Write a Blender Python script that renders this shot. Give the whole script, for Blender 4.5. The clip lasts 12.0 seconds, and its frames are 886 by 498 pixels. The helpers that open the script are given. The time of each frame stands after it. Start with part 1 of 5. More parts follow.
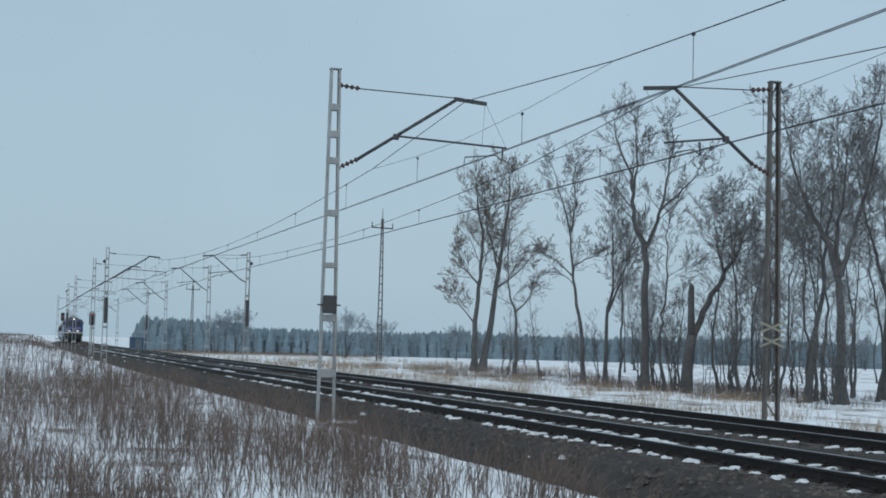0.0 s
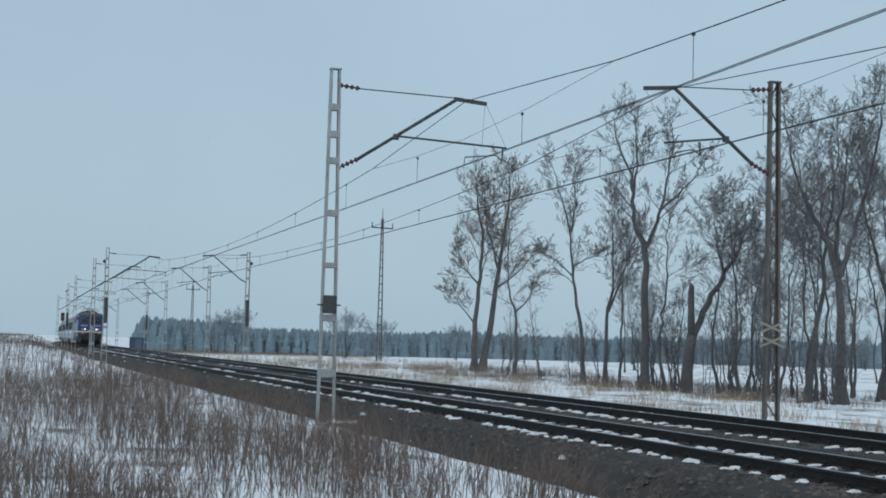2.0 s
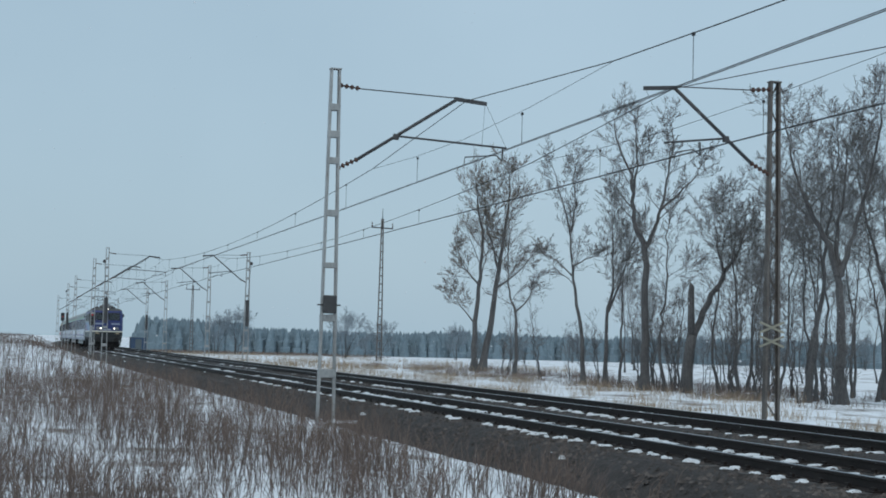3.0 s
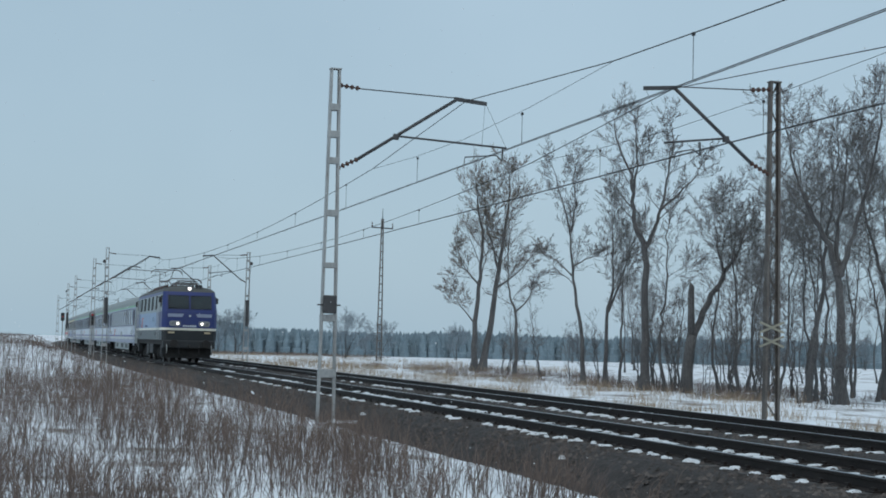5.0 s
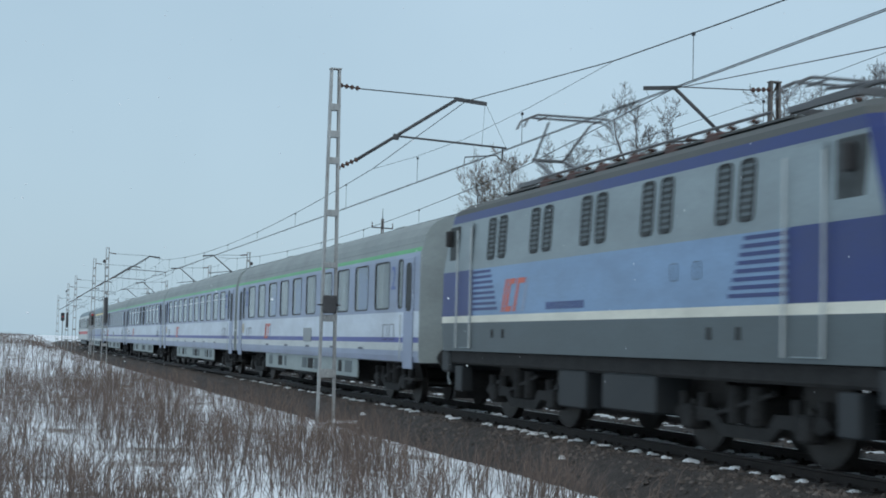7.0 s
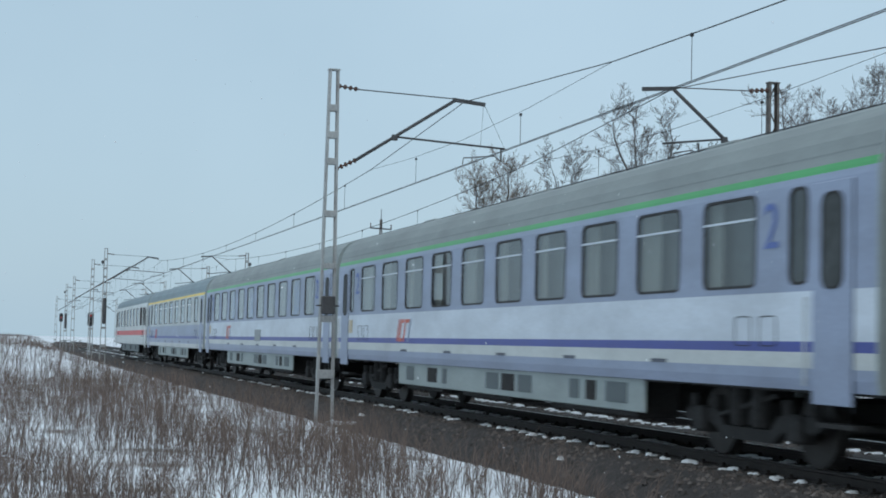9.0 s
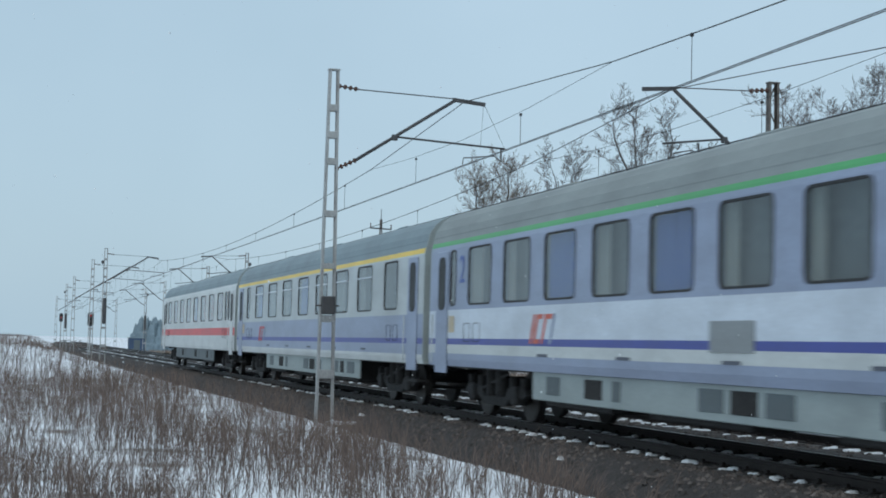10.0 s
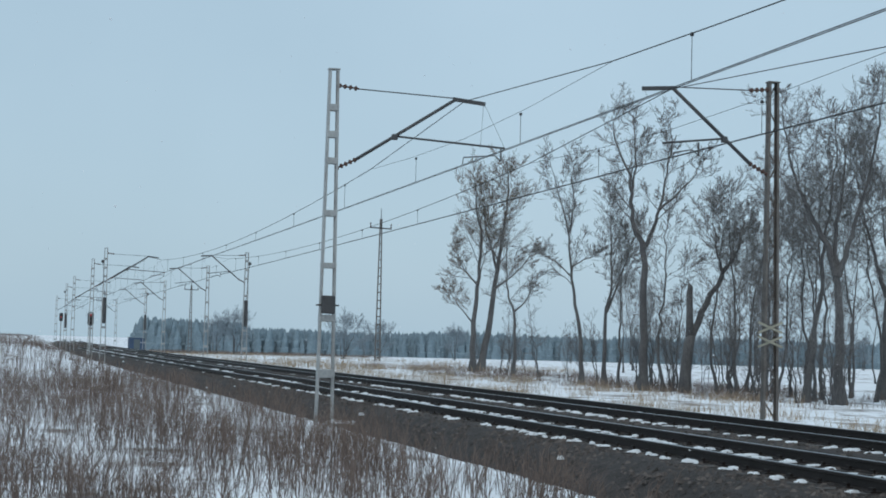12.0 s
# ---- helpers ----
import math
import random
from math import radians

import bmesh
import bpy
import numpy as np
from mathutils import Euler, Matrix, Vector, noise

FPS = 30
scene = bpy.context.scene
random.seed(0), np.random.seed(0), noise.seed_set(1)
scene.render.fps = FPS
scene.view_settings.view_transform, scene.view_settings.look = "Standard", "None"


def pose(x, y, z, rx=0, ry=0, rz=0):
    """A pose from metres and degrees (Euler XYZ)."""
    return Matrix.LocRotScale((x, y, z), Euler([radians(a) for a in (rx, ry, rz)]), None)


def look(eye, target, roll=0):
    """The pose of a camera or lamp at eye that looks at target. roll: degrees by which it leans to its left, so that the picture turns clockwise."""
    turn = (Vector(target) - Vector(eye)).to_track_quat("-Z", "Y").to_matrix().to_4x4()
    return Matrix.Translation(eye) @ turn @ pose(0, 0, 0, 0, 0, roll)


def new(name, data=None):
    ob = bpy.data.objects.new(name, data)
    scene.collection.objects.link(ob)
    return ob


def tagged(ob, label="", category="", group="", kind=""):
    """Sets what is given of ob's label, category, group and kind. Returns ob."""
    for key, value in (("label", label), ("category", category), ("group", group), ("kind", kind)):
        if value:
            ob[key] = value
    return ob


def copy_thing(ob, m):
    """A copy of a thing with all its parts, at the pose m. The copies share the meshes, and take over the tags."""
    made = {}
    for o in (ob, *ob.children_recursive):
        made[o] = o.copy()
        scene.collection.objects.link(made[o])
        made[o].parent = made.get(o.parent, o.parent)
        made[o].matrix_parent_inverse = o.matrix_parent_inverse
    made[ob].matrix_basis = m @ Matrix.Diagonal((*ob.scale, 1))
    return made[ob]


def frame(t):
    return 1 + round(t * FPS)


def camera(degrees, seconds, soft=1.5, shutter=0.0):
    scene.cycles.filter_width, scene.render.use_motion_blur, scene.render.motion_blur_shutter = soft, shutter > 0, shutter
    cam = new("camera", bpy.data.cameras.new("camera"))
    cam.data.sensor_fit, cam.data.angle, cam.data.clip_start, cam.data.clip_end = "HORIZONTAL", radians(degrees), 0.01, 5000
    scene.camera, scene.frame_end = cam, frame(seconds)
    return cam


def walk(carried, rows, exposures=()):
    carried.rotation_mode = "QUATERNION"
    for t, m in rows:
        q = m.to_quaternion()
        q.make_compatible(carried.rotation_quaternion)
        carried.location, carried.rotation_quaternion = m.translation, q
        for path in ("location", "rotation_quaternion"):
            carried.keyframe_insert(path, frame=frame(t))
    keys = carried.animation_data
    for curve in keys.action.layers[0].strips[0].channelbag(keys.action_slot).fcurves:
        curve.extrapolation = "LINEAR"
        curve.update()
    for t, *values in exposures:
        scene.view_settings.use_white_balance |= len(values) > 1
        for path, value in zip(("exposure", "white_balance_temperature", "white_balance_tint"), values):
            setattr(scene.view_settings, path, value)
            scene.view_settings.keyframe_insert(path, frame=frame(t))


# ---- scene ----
# The camera stands beside a double-track line; the near track's rails lie at z = 0.
# x: across the line, away from the camera; y: along the line, away from the camera.
NEAR, FAR = 10.22, 14.285          # centre lines of the two tracks
EYE = (0.0, 0.0, 1.352)


def aim(yaw, pitch, roll):
    a, b = radians(yaw), radians(pitch)
    way = Vector((math.sin(a) * math.cos(b), math.cos(a) * math.cos(b), math.sin(b)))
    return look(EYE, Vector(EYE) + way * 10, roll)


cam = camera(32.53, 12.0, soft=1.8, shutter=0.15)
STILL = aim(16.34, 3.61, 1.427)
NUDGED = aim(16.395, 3.64, 1.427)
LAST = aim(16.395, 3.62, 1.427)
walk(cam, [(0.0, STILL), (7.0, STILL), (8.8, NUDGED), (10.5, NUDGED), (12.0, LAST)],
     exposures=[(0.0, 0.08), (5.0, 0.08), (7.0, 0.26), (9.5, 0.26), (12.0, 0.2)])

# ---- sky and sun: a low snow-laden overcast ----
world = bpy.data.worlds.new("overcast")
scene.world = world
world.use_nodes = True
wn, wl = world.node_tree.nodes, world.node_tree.links
wn.clear()
w_out = wn.new("ShaderNodeOutputWorld")
w_bg = wn.new("ShaderNodeBackground")
w_sky = wn.new("ShaderNodeTexSky")
w_sky.sky_type, w_sky.sun_disc = "NISHITA", False
w_sky.sun_elevation, w_sky.sun_rotation = radians(32), radians(200)
w_sky.air_density, w_sky.dust_density, w_sky.ozone_density = 1.0, 3.0, 1.0
w_gain = wn.new("ShaderNodeVectorMath")
w_gain.operation = "SCALE"
w_gain.inputs["Scale"].default_value = 0.10
w_cloud = wn.new("ShaderNodeTexNoise")
w_cloud.inputs["Scale"].default_value, w_cloud.inputs["Detail"].default_value = 2.2, 5.0
w_ramp = wn.new("ShaderNodeValToRGB")
w_ramp.color_ramp.elements[0].position, w_ramp.color_ramp.elements[0].color = 0.3, (0.366, 0.505, 0.608, 1)
w_ramp.color_ramp.elements[1].position, w_ramp.color_ramp.elements[1].color = 0.7, (0.434, 0.580, 0.690, 1)
w_mix = wn.new("ShaderNodeMix")
w_mix.data_type = "RGBA"
w_mix.inputs["Factor"].default_value = 0.86
w_tc = wn.new("ShaderNodeTexCoord")
wl.new(w_tc.outputs["Generated"], w_cloud.inputs["Vector"])
wl.new(w_cloud.outputs["Fac"], w_ramp.inputs["Fac"])
wl.new(w_sky.outputs["Color"], w_gain.inputs[0])
wl.new(w_gain.outputs["Vector"], w_mix.inputs["A"])
wl.new(w_ramp.outputs["Color"], w_mix.inputs["B"])
wl.new(w_mix.outputs["Result"], w_bg.inputs["Color"])
wl.new(w_bg.outputs["Background"], w_out.inputs["Surface"])
w_bg.inputs["Strength"].default_value = 1.0

sun = new("sun", bpy.data.lights.new("sun", "SUN"))
sun.data.energy, sun.data.angle, sun.data.color = 0.7, radians(25), (1.0, 0.97, 0.93)
sun.matrix_world = look((0, 0, 60), (14, 22, 0))


# ---- mesh and material helpers ----
def tune(node, **values):
    for key, value in values.items():
        node.inputs[key.replace("_", " ")].default_value = value


def material(name, colour, rough=0.7, metal=0.0, vary=0.25, scale=3.0, fine=40.0, bump=0.2, depth=0.01,
             second=None, cover=0.5, sharp=0.1, cover_scale=1.0, stretch=(1, 1, 1), spec=0.4, per_object=0.0, per_island=0.0):
    """A surface of one colour, uneven at two scales, with an optional second colour in patches."""
    m = bpy.data.materials.new(name)
    m.use_nodes = True
    n, l = m.node_tree.nodes, m.node_tree.links
    b = n["Principled BSDF"]
    tune(b, Roughness=rough, Metallic=metal)
    b.inputs["Specular IOR Level"].default_value = spec
    tc = n.new("ShaderNodeTexCoord")
    mp = n.new("ShaderNodeMapping")
    mp.inputs["Scale"].default_value = stretch
    l.new(tc.outputs["Object"], mp.inputs["Vector"])
    big, small = n.new("ShaderNodeTexNoise"), n.new("ShaderNodeTexNoise")
    tune(big, Scale=scale, Detail=4.0)
    tune(small, Scale=fine, Detail=3.0)
    l.new(mp.outputs["Vector"], big.inputs["Vector"])
    l.new(mp.outputs["Vector"], small.inputs["Vector"])
    add = n.new("ShaderNodeMath")
    add.operation = "ADD"
    l.new(big.outputs["Fac"], add.inputs[0])
    l.new(small.outputs["Fac"], add.inputs[1])
    span = n.new("ShaderNodeMapRange")
    tune(span, From_Min=0.6, From_Max=1.4, To_Min=1 - vary, To_Max=1 + vary)
    l.new(add.outputs[0], span.inputs["Value"])
    value = span.outputs[0]
    for amount, source in ((per_object, "o"), (per_island, "i")):
        if amount:
            info = n.new("ShaderNodeObjectInfo" if source == "o" else "ShaderNodeNewGeometry")
            r = n.new("ShaderNodeMapRange")
            tune(r, To_Min=1 - amount, To_Max=1 + amount)
            l.new(info.outputs["Random" if source == "o" else "Random Per Island"], r.inputs["Value"])
            mul = n.new("ShaderNodeMath")
            mul.operation = "MULTIPLY"
            l.new(value, mul.inputs[0])
            l.new(r.outputs[0], mul.inputs[1])
            value = mul.outputs[0]
    tint = n.new("ShaderNodeVectorMath")
    tint.operation = "SCALE"
    tint.inputs[0].default_value = colour
    l.new(value, tint.inputs["Scale"])
    out = tint.outputs["Vector"]
    if second:
        patch = n.new("ShaderNodeTexNoise")
        tune(patch, Scale=cover_scale, Detail=6.0, Roughness=0.65)
        l.new(mp.outputs["Vector"], patch.inputs["Vector"])
        step = n.new("ShaderNodeMapRange")
        tune(step, From_Min=cover - sharp, From_Max=cover + sharp)
        l.new(patch.outputs["Fac"], step.inputs["Value"])
        mix = n.new("ShaderNodeMix")
        mix.data_type = "RGBA"
        mix.inputs["B"].default_value = (*second, 1)
        l.new(step.outputs[0], mix.inputs["Factor"])
        l.new(out, mix.inputs["A"])
        out = mix.outputs["Result"]
    l.new(out, b.inputs["Base Color"])
    if bump:
        bp = n.new("ShaderNodeBump")
        tune(bp, Strength=bump, Distance=depth)
        l.new(add.outputs[0], bp.inputs["Height"])
        l.new(bp.outputs["Normal"], b.inputs["Normal"])
    return m


def glowing(name, colour, strength):
    m = bpy.data.materials.new(name)
    m.use_nodes = True
    b = m.node_tree.nodes["Principled BSDF"]
    b.inputs["Emission Color"].default_value = (*colour, 1)
    b.inputs["Emission Strength"].default_value = strength
    return m


def glazing(name, tint=(0.55, 0.62, 0.66), rough=0.02):
    m = bpy.data.materials.new(name)
    m.use_nodes = True
    b = m.node_tree.nodes["Principled BSDF"]
    tune(b, Roughness=rough, IOR=1.45)
    b.inputs["Base Color"].default_value = (*tint, 1)
    b.inputs["Transmission Weight"].default_value = 1.0
    return m


class Shape:
    """A mesh under construction: vertices and faces from boxes, tubes and lofts."""

    def __init__(self):
        self.v, self.f = [], []

    def add(self, verts, faces):
        k = len(self.v)
        self.v.extend(tuple(p) for p in verts)
        self.f.extend(tuple(i + k for i in q) for q in faces)
        return self

    def box(self, x0, x1, y0, y1, z0, z1, chamfer=0.0):
        if chamfer:
            c = min(chamfer, abs(x1 - x0) / 3, abs(z1 - z0) / 3, abs(y1 - y0) / 3)
            ring = [(x0 + c, z0), (x1 - c, z0), (x1, z0 + c), (x1, z1 - c), (x1 - c, z1), (x0 + c, z1), (x0, z1 - c), (x0, z0 + c)]
            mx, mz = (x0 + x1) / 2, (z0 + z1) / 2
            kx, kz = 1 - 2 * c / abs(x1 - x0), 1 - 2 * c / abs(z1 - z0)
            small = [(mx + (x - mx) * kx, mz + (z - mz) * kz) for x, z in ring]
            return self.loft([[(x, y0, z) for x, z in small], [(x, y0 + c, z) for x, z in ring],
                              [(x, y1 - c, z) for x, z in ring], [(x, y1, z) for x, z in small]])
        p = [(x, y, z) for x in (x0, x1) for y in (y0, y1) for z in (z0, z1)]
        return self.add(p, [(0, 1, 3, 2), (4, 6, 7, 5), (0, 4, 5, 1), (2, 3, 7, 6), (0, 2, 6, 4), (1, 5, 7, 3)])

    def loft(self, rings, closed=True, caps=True):
        n = len(rings[0])
        faces = []
        for i in range(len(rings) - 1):
            for j in range(n if closed else n - 1):
                a, b = i * n + j, i * n + (j + 1) % n
                faces.append((a, b, b + n, a + n))
        if caps and closed:
            faces.append(tuple(range(n - 1, -1, -1)))
            faces.append(tuple(range((len(rings) - 1) * n, len(rings) * n)))
        return self.add([p for r in rings for p in r], faces)

    def tube(self, points, radii, n=6, caps=True):
        points = [Vector(p) for p in points]
        if not hasattr(radii, "__len__"):
            radii = [radii] * len(points)
        rings, side = [], None
        for i, p in enumerate(points):
            way = (points[min(i + 1, len(points) - 1)] - points[max(i - 1, 0)]).normalized()
            if side is None:
                side = way.cross(Vector((0.13, 0.31, 1.0)) if abs(way.z) < 0.95 else Vector((1, 0, 0))).normalized()
            else:
                side = (side - way * side.dot(way)).normalized()
            up = way.cross(side)
            rings.append([p + (side * math.cos(a) + up * math.sin(a)) * radii[i] for a in (2 * math.pi * j / n for j in range(n))])
        return self.loft(rings, True, caps)

    def bar(self, p0, p1, w, h, up=(0, 0, 1)):
        """A straight bar of rectangular section."""
        p0, p1 = Vector(p0), Vector(p1)
        way = (p1 - p0).normalized()
        side = way.cross(Vector(up))
        side = (side if side.length > 1e-4 else way.cross(Vector((1, 0, 0)))).normalized()
        u = side.cross(way)
        ring = [(-w / 2, -h / 2), (w / 2, -h / 2), (w / 2, h / 2), (-w / 2, h / 2)]
        return self.loft([[p + side * a + u * b for a, b in ring] for p in (p0, p1)])

    def mesh(self, name, mat):
        me = bpy.data.meshes.new(name)
        me.from_pydata(self.v, [], self.f)
        for m in (mat if isinstance(mat, (list, tuple)) else [mat]):
            me.materials.append(m)
        me.update()
        return me


def part(name, shape, mat, parent=None, label="", smooth=False, at=None):
    """Links a Shape (or a mesh) as one mesh object, under its thing where one is given."""
    me = shape.mesh(name, mat) if isinstance(shape, Shape) else shape
    if smooth:
        me.polygons.foreach_set("use_smooth", [True] * len(me.polygons))
    ob = new(name, me)
    if parent:
        ob.parent = parent
    if at is not None:
        ob.matrix_basis = at
    return tagged(ob, label)


def thing(name, label, category, group="", kind="", at=None):
    ob = new(name)
    ob.empty_display_size = 0.2
    if at is not None:
        ob.matrix_basis = at
    return tagged(ob, label, category, group, kind)


def sheet(name, xs, ys, height, mat, smooth=True):
    """A ground sheet over a grid of xs and ys with heights from a function."""
    xs, ys = np.asarray(xs, float), np.asarray(ys, float)
    v = [(float(x), float(y), float(height(x, y))) for y in ys for x in xs]
    n = len(xs)
    f = [(j * n + i, j * n + i + 1, (j + 1) * n + i + 1, (j + 1) * n + i) for j in range(len(ys) - 1) for i in range(n - 1)]
    s = Shape()
    s.v, s.f = v, f
    return part(name, s, mat, smooth=smooth)


def bend(y):
    """How far the line has drifted sideways at y: straight at first, then a very wide curve."""
    return max(0.0, y - 60.0) ** 2 / 17000.0

# ---- materials ----
SNOW = (0.80, 0.83, 0.87)
M_FIELD = material("snowy field", SNOW, 0.85, vary=0.08, scale=0.5, fine=9, bump=0.3, depth=0.05,
                   second=(0.15, 0.118, 0.098), cover=0.60, sharp=0.07, cover_scale=0.45)
M_BANK = material("weedy ballast bank", (0.075, 0.062, 0.055), 0.95, vary=0.5, scale=3, fine=28, bump=0.9, depth=0.06)
M_BALLAST = material("ballast stones", (0.048, 0.042, 0.040), 0.9, vary=0.55, scale=6, fine=32, bump=1.0, depth=0.05)
M_RAIL = material("rusty rail steel", (0.038, 0.031, 0.029), 0.6, 0.5, vary=0.35, scale=2, fine=30)
M_RAILTOP = material("polished rail head", (0.42, 0.43, 0.45), 0.28, 1.0, vary=0.15, scale=3, fine=60, bump=0.05)
M_SLEEPER = material("dark sleeper concrete", (0.075, 0.070, 0.068), 0.9, vary=0.3, scale=4, fine=40, per_object=0.2)
M_SNOW = material("fresh snow", (0.72, 0.75, 0.78), 0.8, vary=0.06, scale=3, fine=25, bump=0.35, depth=0.02)
M_GALV = material("weathered galvanised steel", (0.36, 0.37, 0.37), 0.6, 0.3, vary=0.3, scale=2.5, fine=25,
                  second=(0.20, 0.13, 0.09), cover=0.66, sharp=0.08, cover_scale=3, stretch=(1, 1, 0.35))
M_DARKMAST = material("dark weathered mast steel", (0.15, 0.135, 0.125), 0.7, 0.2, vary=0.35, scale=2.5, fine=25, second=(0.10, 0.082, 0.07), cover=0.58, sharp=0.1, cover_scale=3)
M_DARKSTEEL = material("dark painted steel", (0.075, 0.075, 0.078), 0.6, 0.2, vary=0.3, scale=4, fine=30)
M_WIRE = material("tarnished copper wire", (0.055, 0.055, 0.058), 0.6, 0.5, vary=0.1, bump=0)
M_INSUL = material("brown glazed porcelain", (0.09, 0.05, 0.04), 0.25, vary=0.2)
# Bark and twig colours are lifted and greyed to include haze over distance.
M_BARK = material("damp haze-greyed bark", (0.105, 0.102, 0.102), 0.95, vary=0.45, scale=3, fine=24, bump=0.9, depth=0.03, stretch=(1, 1, 0.3))
M_TWIG = material("haze-greyed bare twigs", (0.150, 0.145, 0.145), 0.95, vary=0.3, scale=2, fine=10, bump=0)
M_TWIGTAN = material("tan bare twigs", (0.165, 0.140, 0.122), 0.95, vary=0.3, scale=2, fine=10, bump=0)
# Bluish lightening of the far shrubs' twigs is painted distance haze.
M_HAZETWIG = material("haze-pale far twigs", (0.24, 0.28, 0.31), 0.95, vary=0.2, scale=1, fine=6, bump=0)
# Pines paled towards blue in the base colour to stand for distance haze.
M_PINE = material("haze-pale distant pines", (0.19, 0.255, 0.295), 0.95, vary=0.2, scale=0.2, fine=2, bump=0.5, depth=0.3)
M_STALK = material("dead brown stalks", (0.160, 0.120, 0.102), 0.95, vary=0.3, scale=0.6, fine=6, bump=0, per_island=0.35)
M_BANKWEED = material("dark wet weeds", (0.095, 0.072, 0.062), 0.95, vary=0.3, scale=0.6, fine=6, bump=0, per_island=0.4)
M_STRAW = material("pale dry grass", (0.36, 0.275, 0.19), 0.95, vary=0.3, scale=0.6, fine=6, bump=0, per_island=0.3)
M_CONCRETE = material("rough concrete", (0.33, 0.32, 0.30), 0.9, vary=0.25, scale=3, fine=30)


# ---- ground and track ----
def smooth_step(a, b, x):
    k = min(1.0, max(0.0, (x - a) / (b - a)))
    return k * k * (3 - 2 * k)


def lump(x, y, size):
    return noise.noise(Vector((x / size, y / size, 3.7)))


def ground_height(x, y):
    u = x - bend(y)
    top, near, wild = -0.21, NEAR - 1.75, FAR + 1.75
    # the near meadow lies lower than the line close by and climbs level with it farther on
    climb = smooth_step(0.0, 3.5, NEAR - 3.6 - u)
    meadow = -0.52 + 0.58 * climb * smooth_step(40, 125, y) + 1.0 * smooth_step(140, 330, y) * smooth_step(0.0, 7.0, 6.0 - u) + 0.10 * lump(x, y, 5) + 0.05 * lump(x, y, 1.3)
    beyond = -0.62 + 0.10 * lump(x, y, 7) + 0.05 * lump(x, y, 1.7) - 1.5 * smooth_step(140, 420, math.hypot(x - 20, y))
    if u < near:
        return -0.60 + (meadow + 0.60) * smooth_step(0.8, 1.9, near - u)
    if u > wild:
        return top + (beyond - top) * smooth_step(0, 2.6, u - wild)
    return top


def stretch_out(stops):
    """Grid lines from (start, step) stops."""
    out = []
    for (a, step), (b, _) in zip(stops, stops[1:]):
        out += list(np.arange(a, b, step))
    return out + [stops[-1][0]]


xs = stretch_out([(-2500, 400), (-500, 100), (-100, 20), (-20, 1.2), (3, 0.28), (20, 0.6), (50, 6), (110, 30), (500, 250), (2500, 1)])
ys = stretch_out([(-2500, 400), (-500, 100), (-100, 15), (10, 0.5), (75, 1.2), (150, 4), (300, 25), (600, 200), (2600, 1)])
ground = sheet("ground", xs, ys, ground_height, M_FIELD)
tagged(ground, "flat winter meadow under thin patchy snow with brown litter", "ground", kind="structure")


def along(y0, y1, step):
    n = max(1, int(math.ceil((y1 - y0) / step)))
    return [y0 + (y1 - y0) * i / n for i in range(n + 1)]


def strip(profile, centre, ys):
    """A section (x, z) carried along the line."""
    s = Shape()
    s.loft([[(centre + bend(y) + x, y, z) for x, z in profile] for y in ys])
    return s


LINE = [-160, -60, 0, 20, 40, 60] + along(75, 420, 15) + [500, 620]
# the shared ballast bed, with its shoulder on the near side
half = (FAR - NEAR) / 2
bed = [(-half - 2.95, -0.85), (-half - 2.42, -0.56), (-half - 2.0, -0.27), (-half - 1.65, -0.17), (-half + 1.6, -0.165), (0, -0.21),
       (half - 1.6, -0.165), (half + 1.65, -0.17), (half + 2.5, -0.42), (half + 3.2, -0.72)]


def ballast_bed():
    ys = along(-160, 0, 20) + along(1, 110, 0.35)[0:] + along(112, 420, 4)
    s = Shape()
    rings = []
    for y in ys:
        rings.append([((NEAR + FAR) / 2 + bend(y) + x + 0.10 * lump(x * 3, y, 0.9), y, z + 0.035 * lump(x * 4 + 9, y, 0.5)) for x, z in bed])
    s.loft(rings)
    ob = part("ballast_bed", s, M_BALLAST, smooth=False)
    return tagged(ob, "dark crushed-stone ballast bed under both tracks", "ballast", kind="structure")


ballast_bed()

RAIL = [(-0.075, -0.172), (0.075, -0.172), (0.075, -0.155), (0.012, -0.135), (0.012, -0.045), (0.036, -0.035), (0.036, -0.006), (0.028, -0.002),
        (-0.028, -0.002), (-0.036, -0.006), (-0.036, -0.035), (-0.012, -0.045), (-0.012, -0.135), (-0.075, -0.155)]
HEAD = [(-0.026, -0.003), (0.026, -0.003), (0.022, 0.002), (-0.022, 0.002)]
TRACKS = []
for centre, word in ((NEAR, "near"), (FAR, "far")):
    track = thing("railway_track", "standard-gauge track with dark rusty rails and snow-dusted sleepers", "railway track", "tracks of the line", "structure")
    for side in (-0.75, 0.75):
        rail = part("rail", strip(RAIL, centre + side, LINE), M_RAIL, track)
        part("rail_head", strip(HEAD, centre + side, LINE), M_RAILTOP, rail, "bright worn running surface")
    TRACKS.append((centre, track))


